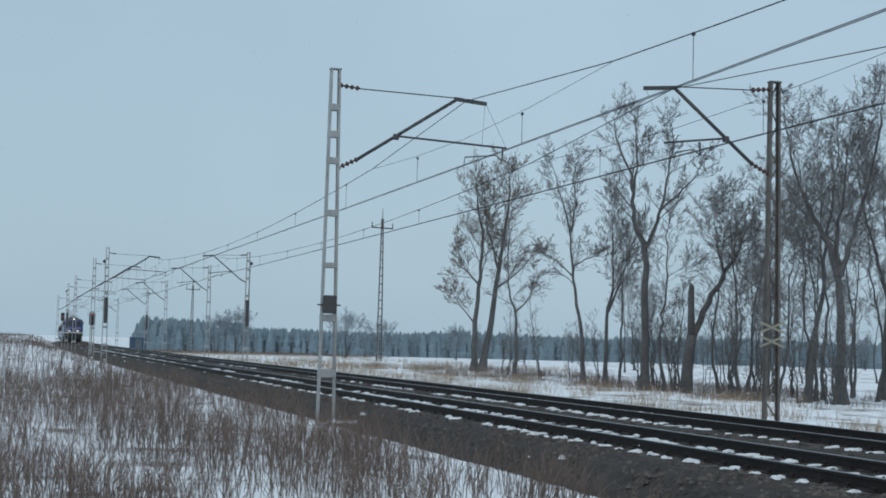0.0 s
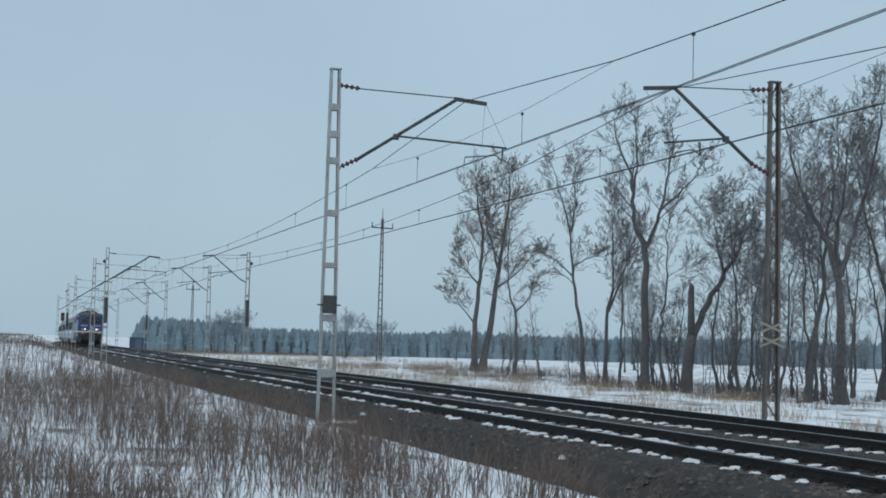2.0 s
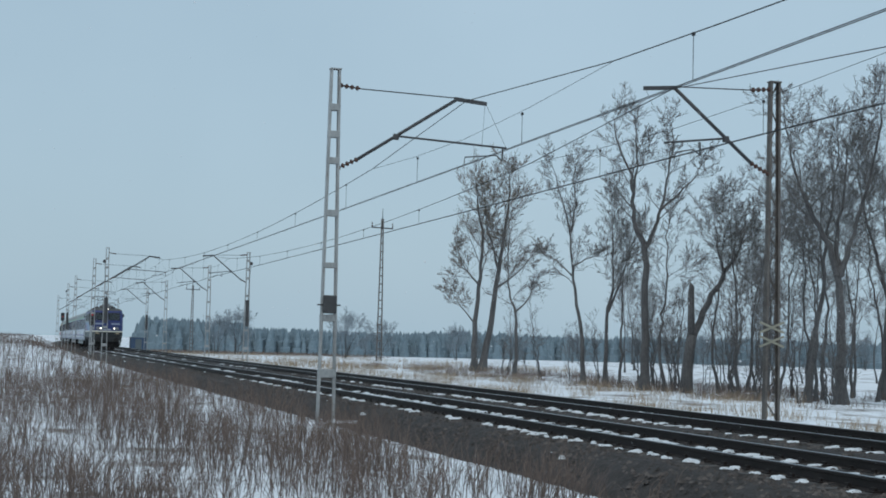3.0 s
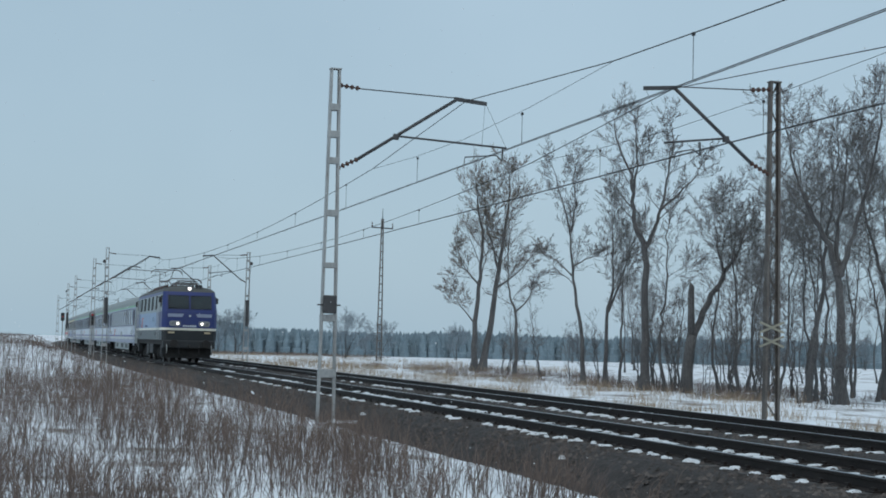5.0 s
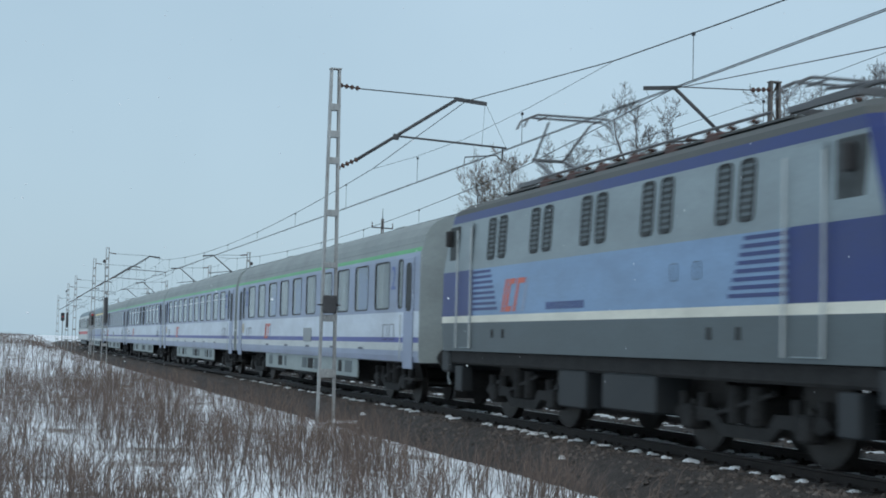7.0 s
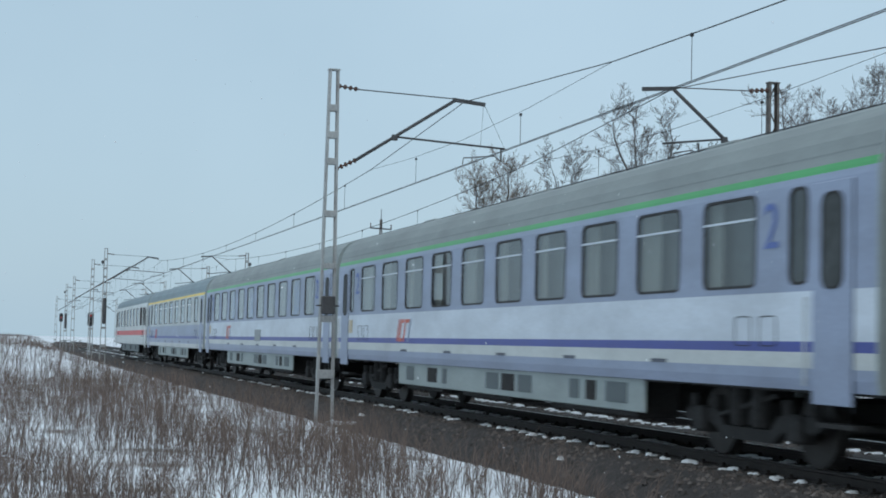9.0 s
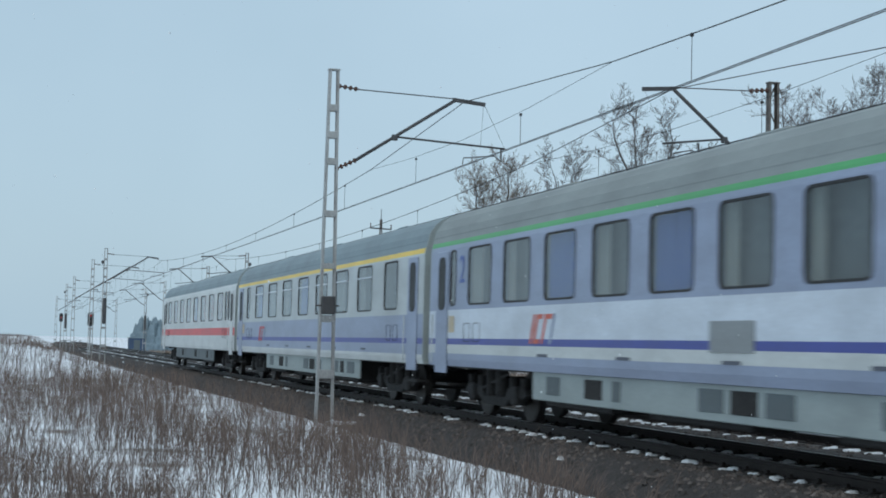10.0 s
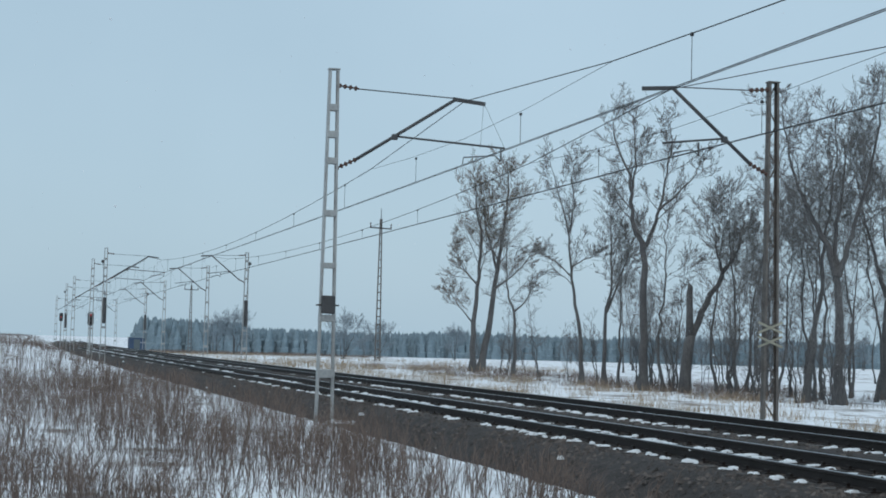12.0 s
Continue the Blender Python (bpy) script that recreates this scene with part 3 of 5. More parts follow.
# young wood: slender trees of a few habits, set along the far side of the line
slim = [tree("slender young bare tree in a dense thicket", 40 + k, on_ground(*xy), [plain_stem(40 + k, 8.6 + 0.8 * k, 0.11 + 0.01 * k, 0, 0.34, 13, 1.9)], kids=(13, 7, 6, 3))
        for k, xy in enumerate(((32.4, 64.3), (32.5, 62.6), (32.9, 60.8)))]
broad = [tree("tall bare tree with a broad branching crown", 50, on_ground(31.7, 52.5, -30), [
             ([(0, 0, 0), (-0.05, 0, 2.7), (-0.25, 0, 5.3), (-0.9, 0.1, 6.9), (-1.5, 0.1, 8.1), (-2.0, 0.1, 9.8), (-2.3, 0.1, 11.9)], 0.30, 0.016, 0.42, 15, 2.2),
             ([(-0.2, 0, 5.0), (-0.2, 0.3, 6.8), (0.1, 0.4, 8.6), (0.0, 0.4, 10.6)], 0.16, 0.014, 0.2, 13, 2.0),
             ([(-0.1, 0, 5.0), (0.4, -0.2, 6.6), (0.9, -0.3, 8.5), (1.4, -0.3, 11.0), (1.5, -0.3, 12.2)], 0.17, 0.014, 0.25, 14, 2.0)], kids=(14, 7, 6, 4)),
         tree("tall bare tree with a high open crown", 51, on_ground(31.6, 55.0, -30), [plain_stem(57, 11.6, 0.20, -0.01, 0.42, 16, 2.2)], kids=(15, 8, 6, 4))]
rnd = random.Random(9)
for x, y, s, src in ((34.6, 65.8, 0.95, 1), (34.2, 63.0, 0.9, 2), (35.5, 61.5, 1.0, 1), (32.6, 59.2, 0.95, 0), (34.0, 57.8, 0.95, 2), (33.0, 56.5, 0.9, 1),
                     (35.5, 56.0, 1.0, 0), (34.5, 53.0, 0.95, 1), (33.6, 51.4, 1.0, 2), (38.0, 62.0, 0.9, 2), (33.8, 76.0, 0.62, 2), (36.4, 80.5, 0.6, 0), (36.0, 67.5, 0.85, 0), (36.5, 54.5, 1.0, 0), (36.5, 70.5, 0.8, 1), (35.2, 74.5, 0.75, 0), (39.0, 57.0, 1.0, 1), (37.0, 64.5, 0.9, 2), (40.5, 66.0, 0.9, 1)):
    t = copy_thing(slim[src], on_ground(x, y, rnd.uniform(0, 360), rnd.uniform(-5, 5), rnd.uniform(-5, 5)))
    t.scale = (s, s, s)
for x, y, s, src in ((37.5, 58.5, 0.9, 0), (33.5, 50.2, 0.95, 1)):
    t = copy_thing(broad[src], on_ground(x, y, rnd.uniform(0, 360)))
    t.scale = (s, s, s)
# more thin trees farther back, where the wood thickens
for k in range(30):
    y = rnd.uniform(72, 135)
    x = 44 + (y - 72) * 0.16 + rnd.uniform(0, 26)
    s = rnd.uniform(0.6, 0.95)
    t = copy_thing(slim[k % 3], on_ground(x, y, rnd.uniform(0, 360), rnd.uniform(-4, 4), rnd.uniform(-4, 4)))
    t.scale = (s, s, s)
# undergrowth: saplings and brush below the wood, and haze-greyed shrubs far out in the field
sapling = [tree("thin bare sapling with crooked stems", 60 + k, on_ground(*xy), [plain_stem(60 + 3 * k + j, (3.8 + k) * q, 0.05, 0, 0.3, 8, 0.9, foot) for j, (q, foot) in enumerate(((1, (0, 0)), (0.8, (0.12, 0.05)), (0.65, (-0.1, 0.1))))], kids=(8, 5, 3, 2), name="sapling", category="sapling", deep=3)
           for k, xy in enumerate(((31.2, 66.4), (31.0, 60.2), (30.4, 57.0)))]
for k in range(38):
    y = rnd.uniform(50, 82) if k < 30 else rnd.uniform(82, 112)
    x = 29.8 + 0.03 * (y - 50) + abs(rnd.gauss(0, 3.4)) + (1.5 if y > 70 else 0)
    s = rnd.uniform(0.5, 1.1)
    t = copy_thing(sapling[k % 3], on_ground(x, y, rnd.uniform(0, 360), rnd.uniform(-10, 10), rnd.uniform(-10, 10)))
    t.scale = (s, s, s)
shrub = tree("rounded haze-grey bare shrub standing far off in the field", 70, on_ground(43, 190), [plain_stem(70 + j, 5.0, 0.09, ln, 0.12, 10, 1.9, foot) for j, (ln, foot) in enumerate(((0.0, (0, 0)), (0.16, (0.3, 0)), (-0.16, (-0.3, 0.2)), (0.05, (0, -0.3))))],
             kids=(10, 7, 5, 3), fine=0.011, name="shrub", category="shrub", twig=M_HAZETWIG)
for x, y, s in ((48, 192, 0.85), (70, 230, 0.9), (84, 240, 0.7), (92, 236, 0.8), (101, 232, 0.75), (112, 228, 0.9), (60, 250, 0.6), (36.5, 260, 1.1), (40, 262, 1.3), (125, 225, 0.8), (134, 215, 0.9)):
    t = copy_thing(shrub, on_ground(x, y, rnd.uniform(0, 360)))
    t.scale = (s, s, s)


# ---- the train: a blue electric locomotive and six coaches ----
SPEED = 35.346
FRONT_AT_ZERO = 66.2555 + SPEED * 10.5 - 176.4
TRAIN = []


def paint(name, colour, rough=0.38, dirt=0.25):
    return material(name, colour, rough, vary=0.10, scale=0.9, fine=14, bump=0.05, depth=0.004,
                    second=tuple(0.62 * c + 0.02 for c in colour), cover=0.62, sharp=0.22, cover_scale=0.8, stretch=(1, 0.6, 1.6), spec=0.45)


P_PERI = paint("periwinkle coach paint", (0.275, 0.325, 0.445))
P_PALE = paint("pale blue-white coach paint", (0.60, 0.66, 0.74))
P_WHITE = paint("white coach paint", (0.56, 0.59, 0.59))
P_NAVY = paint("navy stripe paint", (0.055, 0.075, 0.32))
P_GREEN = paint("green stripe paint", (0.075, 0.37, 0.125))
P_YELLOW = paint("yellow stripe paint", (0.80, 0.55, 0.07))
P_RED = paint("red stripe paint", (0.62, 0.035, 0.04))
P_ORANGE = paint("orange-red mark paint", (0.62, 0.11, 0.06))
P_GREY = paint("light grey coach paint", (0.47, 0.51, 0.52))
P_ROOF = paint("dirty grey roof paint", (0.25, 0.28, 0.28), 0.55)
P_ROOFBLUE = paint("blue-grey roof paint", (0.20, 0.26, 0.29), 0.55)
P_SKIRT = paint("grey-green underframe paint", (0.33, 0.38, 0.38), 0.6)
P_UNDER = material("grimy underframe", (0.024, 0.023, 0.023), 0.85, vary=0.5, scale=3, fine=20, bump=0.4, depth=0.02)
P_RUBBER = material("black rubber seal", (0.03, 0.03, 0.032), 0.7, vary=0.2)
P_BELLOWS = material("grey rubber gangway", (0.20, 0.22, 0.24), 0.8, vary=0.2, scale=4, fine=20)
P_LBLUE = paint("light blue locomotive paint", (0.20, 0.32, 0.50))
P_LGREY = paint("grey locomotive paint", (0.24, 0.29, 0.31))
P_LNAVY = paint("deep blue locomotive paint", (0.017, 0.034, 0.16))
P_LDARK = paint("dark grey locomotive paint", (0.10, 0.125, 0.135), 0.55)
P_LFRONT = paint("sooty dark buffer-beam paint", (0.022, 0.026, 0.030), 0.6)
P_LROOF = paint("sooty roof paint", (0.085, 0.090, 0.088), 0.7)
P_CREAM = paint("cream line paint", (0.74, 0.72, 0.62))
P_INSIDE = material("beige compartment wall", (0.27, 0.27, 0.255), 0.8, vary=0.2, scale=1, fine=8)
P_INSIDERED = material("red-brown curtains", (0.72, 0.27, 0.19), 0.9, vary=0.25, scale=1, fine=10, stretch=(1, 6, 0.3))
P_DRAPE = material("grey-beige curtain cloth", (0.46, 0.44, 0.38), 0.9, vary=0.2, scale=1.5, fine=12, stretch=(1, 8, 0.3))
P_CURTAIN = material("blue curtain cloth", (0.12, 0.20, 0.55), 0.9, vary=0.3, scale=1.5, fine=12, stretch=(1, 8, 0.3))
P_CABIN = material("dark cab interior", (0.055, 0.062, 0.064), 0.8, vary=0.4, scale=2, fine=8)
P_GLASS = glazing("tinted coach glass")
P_WHEEL = material("oily wheel steel", (0.05, 0.046, 0.044), 0.55, 0.6, vary=0.3, scale=4, fine=30)
P_TEXT = material("blue lettering", (0.10, 0.15, 0.38), 0.5, vary=0.05, bump=0)
P_DARKTEXT = material("dark lettering", (0.09, 0.10, 0.13), 0.5, vary=0.05, bump=0)
P_LAMP = glowing("lit headlamp", (1.0, 0.93, 0.85), 3.5)
P_REFLECTOR = material("headlamp reflector", (0.30, 0.31, 0.33), 0.3, 0.7, vary=0.05, bump=0)
P_COPPER = material("weathered pantograph metal", (0.16, 0.16, 0.165), 0.5, 0.6, vary=0.2)
P_RUST = material("rust-brown roof metal", (0.10, 0.055, 0.05), 0.8, vary=0.4, scale=4, fine=20)
P_BOARD = paint("grey route board", (0.24, 0.26, 0.27))
P_HATCH = paint("tan destination board", (0.55, 0.45, 0.30))

# half of the coach's section, from the sill up to the crown
SECTION = [(1.385, 0.95), (1.41, 1.08), (1.412, 2.0), (1.405, 3.30), (1.385, 3.42), (1.35, 3.54), (1.30, 3.75), (1.18, 3.94), (1.02, 4.07), (0.80, 4.16), (0.55, 4.22), (0.28, 4.25), (0.0, 4.26)]


def section_x(z):
    for (xa, za), (xb, zb) in zip(SECTION, SECTION[1:]):
        if za <= z <= zb:
            return xa + (xb - xa) * (z - za) / (zb - za)
    return SECTION[0][0]


def band(shape, side, y0, y1, z0, z1, thick=0.05):
    """A strip of side wall between two heights, following the section."""
    zs = [z0] + [z for _, z in SECTION if z0 + 1e-4 < z < z1 - 1e-4] + [z1]
    outer = [(side * section_x(z), z) for z in zs]
    inner = [(side * (section_x(z) - thick), z) for z in reversed(zs)]
    ring = outer + inner
    if side < 0:
        ring = ring[::-1]
    return shape.loft([[(x, y, z) for x, z in ring] for y in (y0, y1)])


def round_rect(w, h, r, n=4):
    pts = []
    for cx, cz, a0 in ((w / 2 - r, h / 2 - r, 0), (-w / 2 + r, h / 2 - r, 90), (-w / 2 + r, -h / 2 + r, 180), (w / 2 - r, -h / 2 + r, 270)):
        for i in range(n + 1):
            a = radians(a0 + 90 * i / n)
            pts.append((cx + r * math.cos(a), cz + r * math.sin(a)))
    return pts


def ring_frame(w, h, r, rim, deep):
    """A rounded frame in the y-z plane, facing -x: outer edge, inner edge, thickness along x."""
    o, i = round_rect(w + 2 * rim, h + 2 * rim, r + rim), round_rect(w, h, r)
    s = Shape()
    rings = [[(-deep, y, z) for y, z in o], [(-deep, y, z) for y, z in i], [(deep * 6, y, z) for y, z in i], [(deep * 6, y, z) for y, z in o]]
    rings.append(rings[0])
    return s.loft(rings, True, False)


def pane_shape(w, h, r):
    s = Shape()
    o = round_rect(w, h, r)
    return s.loft([[(0.0, y, z) for y, z in o], [(0.006, y, z) for y, z in o]])


MESHES = {}


def shared(key, make, mat):
    if key not in MESHES:
        MESHES[key] = make().mesh(key[0], mat)
    return MESHES[key]


def window(coach, side, y, z, w, h, bar=0.0):
    turn = pose(side * (section_x(z) + 0.002), y, z, 0, 0, 180 if side > 0 else 0)
    fr = part("window", shared(("window", w, h), lambda: ring_frame(w - 0.02, h - 0.02, 0.10, 0.035, 0.006), P_RUBBER), None, coach, at=turn)
    pane = part("pane", shared(("pane", w, h), lambda: pane_shape(w + 0.01, h + 0.01, 0.10), P_GLASS), None, fr, at=pose(0.012, 0, 0))
    pane.visible_shadow = False
    if bar:
        part("transom", shared(("transom", w, bar), lambda: Shape().box(-0.010, 0.02, -w / 2, w / 2, bar - 0.014, bar + 0.014), P_PALE), None, fr)
    return fr


def lettering(text, size, mat, parent, m, name="lettering", label=""):
    cu = bpy.data.curves.new("lettering", "FONT")
    cu.body, cu.size, cu.extrude = text, size, 0.002
    tmp = bpy.data.objects.new("lettering", cu)
    me = bpy.data.meshes.new_from_object(tmp)
    bpy.data.objects.remove(tmp)
    me.materials.clear()
    me.materials.append(mat)
    return part(name, me, None, parent, label, at=m)


def wheelset(parent, y, r=0.46):
    def rim():
        s = Shape()
        for x in (-0.75, 0.75):
            q = -1 if x > 0 else 1
            s.tube([(x - 0.06, 0, 0), (x - 0.055, 0, 0), (x + 0.055, 0, 0), (x + 0.06, 0, 0)], [r * 0.9, r, r, r * 0.9], 24)
            s.tube([(x + q * 0.055, 0, 0), (x + q * 0.085, 0, 0)], [r + 0.028, r + 0.028], 24)
        return s.tube([(-1.05, 0, 0), (1.05, 0, 0)], 0.09, 10)
    return part("wheelset", shared(("wheelset", r), rim, P_WHEEL), None, parent, at=pose(0, y, r))


def bogie(parent, y, base, r=0.46):
    def frame_shape():
        s = Shape()
        for x in (-1.02, 1.02):
            a, b = x - 0.07, x + 0.07
            ring = [(-base / 2 - 0.55, 0.50), (-base / 2 - 0.4, 0.62), (-0.8, 0.60), (-0.6, 0.42), (0.6, 0.42), (0.8, 0.60), (base / 2 + 0.4, 0.62), (base / 2 + 0.55, 0.50),
                    (base / 2 + 0.4, 0.44), (0.95, 0.44), (0.65, 0.26), (-0.65, 0.26), (-0.95, 0.44), (-base / 2 - 0.4, 0.44)]
            s.loft([[(a, q, z) for q, z in ring], [(b, q, z) for q, z in ring]])
            for q in (-base / 2, base / 2):
                s.box(x - 0.14, x + 0.14, q - 0.17, q + 0.17, 0.30, 0.64, 0.04)
                for d in (-0.30, 0.30):
                    s.tube([(x, q + d, 0.42), (x, q + d, 0.80)], 0.085, 10)
            s.tube([(x, -0.28, 0.44), (x, -0.28, 0.92)], 0.13, 12)
            s.tube([(x, 0.28, 0.44), (x, 0.28, 0.92)], 0.13, 12)
            s.bar((x * 1.05, -0.75, 0.85), (x * 1.05, 0.9, 0.52), 0.05, 0.05)
        s.box(-1.0, 1.0, -0.35, 0.35, 0.40, 0.80, 0.06)
        return s
    b = part("bogie", shared(("bogie", base, r), frame_shape, P_UNDER), None, parent, at=pose(0, y, 0))
    for q in (-base / 2, base / 2):
        wheelset(b, q, r)
    return b


def buffers(parent, y, way, z=1.06):
    for x in (-0.875, 0.875):
        s = Shape().tube([(x, y, z), (x, y + way * 0.42, z)], [0.12, 0.10], 12)
        s.tube([(x, y + way * 0.42, z), (x, y + way * 0.44, z), (x, y + way * 0.50, z)], [0.10, 0.23, 0.22], 16)
        part("buffer", s, P_UNDER, parent)
    part("coupling", Shape().tube([(0, y, 0.98), (0, y + way * 0.3, 0.94), (0, y + way * 0.52, 0.80)], 0.05, 8), P_UNDER, parent)


def coach(label, bands, wall, cornice, roof, windows, narrow, inside, digit="", skirt=P_SKIRT, drapes=(), bar=0.27):
    """A passenger coach, 26.4 m over buffers, its middle at the origin. windows and narrow: (y, width); both sides alike."""
    c = thing("coach", label, "passenger coach", "coaches of the train")
    end = 12.93
    zs0, zs1 = 2.17, 3.25
    door = 12.05
    for side in (-1, 1):
        for name, z0, z1, m in bands:
            part(name, band(Shape(), side, -end, end, z0, z1), m, c)
        # window wall: sill strip and head strip with piers between the openings
        s = Shape()
        edge = bands[-1][2]
        band(s, side, -end, end, edge, zs0)
        band(s, side, -end, end, zs1, cornice[0])
        cuts = sorted([(y - w / 2, y + w / 2) for y, w in windows + narrow])
        y = -end
        for a, b in cuts:
            if a > y:
                band(s, side, y, a, zs0, zs1)
            y = b
        band(s, side, y, end, zs0, zs1)
        part("window_wall", s, wall, c)
        part("cornice_stripe", band(Shape(), side, -end, end, cornice[0], cornice[1]), cornice[2], c)
        for y, w in windows:
            window(c, side, y, (zs0 + zs1) / 2, w, zs1 - zs0, bar)
        for y, w in narrow:
            window(c, side, y, (zs0 + zs1) / 2, w, zs1 - zs0)
        for y in (-door, door):
            x = side * (section_x(1.9) + 0.004)
            d = part("door", Shape().box(min(x, x - side * 0.03), max(x, x - side * 0.03), y - 0.42, y + 0.42, 0.80, 3.28, 0.01), bands[0][3] if digit == "" else P_PERI, c)
            fr = part("door_window", shared(("door_window",), lambda: ring_frame(0.40, 1.02, 0.12, 0.03, 0.006), P_RUBBER), None, d, at=pose(x + side * 0.004, y, 2.62, 0, 0, 180 if side > 0 else 0))
            part("pane", shared(("door_pane",), lambda: pane_shape(0.41, 1.03, 0.12), P_CABIN), None, fr, at=pose(0.003, 0, 0))
            part("handrail", Shape().tube([(x + side * 0.05, y + 0.50, 1.0), (x + side * 0.05, y + 0.50, 2.0)], 0.015, 6), P_GREY, c)
            part("seam", Shape().box(min(x, x + side * 0.004), max(x, x + side * 0.004), y - 0.445, y - 0.425, 0.74, 3.26), P_RUBBER, d)
            part("step", Shape().box(side * 1.25 - 0.12, side * 1.25 + 0.12, y - 0.4, y + 0.4, 0.55, 0.60), P_UNDER, c)
        # battery lids, grilles and boxes below the floor
        x0 = side * 1.335
        part("skirt_panel", Shape().box(min(x0, x0 - side * 0.05), max(x0, x0 - side * 0.05), -6.9, 6.7, 0.47, 0.955, 0.015), skirt, c)
        for k, (y0, y1) in enumerate(((-6.3, -5.5), (-5.1, -4.7), (-4.4, -4.0), (-2.2, -1.5), (-1.3, -0.6), (-0.4, 0.3), (2.9, 3.2), (3.6, 4.3), (5.4, 6.0))):
            part("skirt_lid", Shape().box(min(x0, x0 + side * 0.012), max(x0, x0 + side * 0.012), y0, y1, 0.58, 0.88, 0.006), P_UNDER if k % 3 == 1 else P_LDARK, c)
        for y0, y1 in ((-6.5, -3.0), (-1.0, 2.0), (3.4, 6.2)):
            part("equipment_box", Shape().box(min(side * 0.6, side * 1.27), max(side * 0.6, side * 1.27), y0, y1, 0.38, 0.95, 0.03), P_UNDER, c)
        if digit:
            for y in (-10.68, 10.68):
                m = pose(side * 1.418, y - 0.2 * side, 2.60, 90, 0, 90 * side)
                lettering(digit, 0.78, P_TEXT if digit == "2" else P_DARKTEXT, c, m, "class_number")
        for y in (-10.6, 9.7):
            for d in (0.0, 0.62):
                x = side * (section_x(1.6) + 0.003)
                part("filler_flap", shared(("flap",), lambda: ring_frame(0.40, 0.34, 0.06, 0.012, 0.004), P_RUBBER), None, c, at=pose(x, y + d, 1.62, 0, 0, 180 if side > 0 else 0))
        x = side * (section_x(1.7) + 0.004)
        if digit:
            part("destination_board", Shape().box(min(x, x + side * 0.012), max(x, x + side * 0.012), 11.15, 11.50, 1.62, 1.95, 0.004), P_HATCH, c)
            if not bar:
                part("route_board", Shape().box(min(x, x + side * 0.010), max(x, x + side * 0.010), -1.35, -0.15, 1.35, 1.75, 0.004), P_BOARD, c)
        for k in range(5):
            y = -7.8 + 3.4 * k
            if digit:
                part("lettering_bar", Shape().box(min(x, x + side * 0.003), max(x, x + side * 0.003), y, y + 0.5, 1.20, 1.25), P_DARKTEXT, c)
    # roof, ends, floor and inner wall
    half = [(x, z) for x, z in SECTION if z >= cornice[1] - 0.001]
    half = [(section_x(cornice[1]), cornice[1])] + [p for p in half if p[1] > cornice[1] + 0.01]
    prof = [(x, z) for x, z in half] + [(-x, z) for x, z in reversed(half[:-1])]
    under = [(x * 0.96, z - 0.06) for x, z in reversed(prof)]
    part("roof", Shape().loft([[(x, y, z) for x, z in prof + under] for y in (-end, end)]), roof, c, smooth=False)
    for k in range(2):
        zr = 3.80 - 0.0
        for x in (-1, 1):
            part("gutter", Shape().box(x * 1.33 - 0.012, x * 1.33 + 0.012, -end, end, 3.585, 3.605), roof, c) if k == 0 else None
    for y in (-7.5, 0.0, 7.5):
        part("roof_vent", Shape().box(-0.5, -0.1, y - 0.45, y + 0.45, 4.21, 4.30, 0.04), roof, c)
    outline = [(x, z) for x, z in SECTION] + [(-x, z) for x, z in reversed(SECTION[:-1])]
    for y, d in ((-end - 0.03, 0.03), (end, 0.03)):
        part("end_wall", Shape().loft([[(x, q, z) for x, z in outline] for q in (y, y + d)]), P_SKIRT, c)
        way = -1 if y < 0 else 1
        g = Shape()
        for x in (-0.62, 0.62):
            g.tube([(x, y, 1.0), (x, y, 3.35)], 0.10, 8)
        g.tube([(-0.62, y, 3.35), (0.62, y, 3.35)], 0.10, 8)
        g.box(-0.60, 0.60, min(y, y + way * 0.25), max(y, y + way * 0.25), 0.95, 3.3)
        part("gangway", g, P_BELLOWS, c)
        buffers(c, y, -1 if y < 0 else 1)
    part("floor", Shape().box(-1.33, 1.33, -end, end, 0.92, 1.15), P_UNDER, c)
    part("partition", Shape().box(-1.12, 1.12, -end + 0.1, end - 0.1, 1.15, 3.6), inside, c)
    for y in drapes:
        part("curtain", Shape().box(-1.33, -1.30, y - 0.66, y + 0.66, 2.05, 3.30), P_CURTAIN, c)
    for k, (y, w) in enumerate(windows):
        if y not in drapes:
            a, b = y + w / 2 - w * (0.22, 0.4, 0.3, 0.18)[k % 4], y + w / 2 + 0.02
            part("curtain", Shape().box(-1.30, -1.27, a, b, 2.05, 3.30), inside if inside != P_INSIDE else P_DRAPE, c)
    for y in (-9.5, 9.5):
        bogie(c, y, 2.5)
    return c


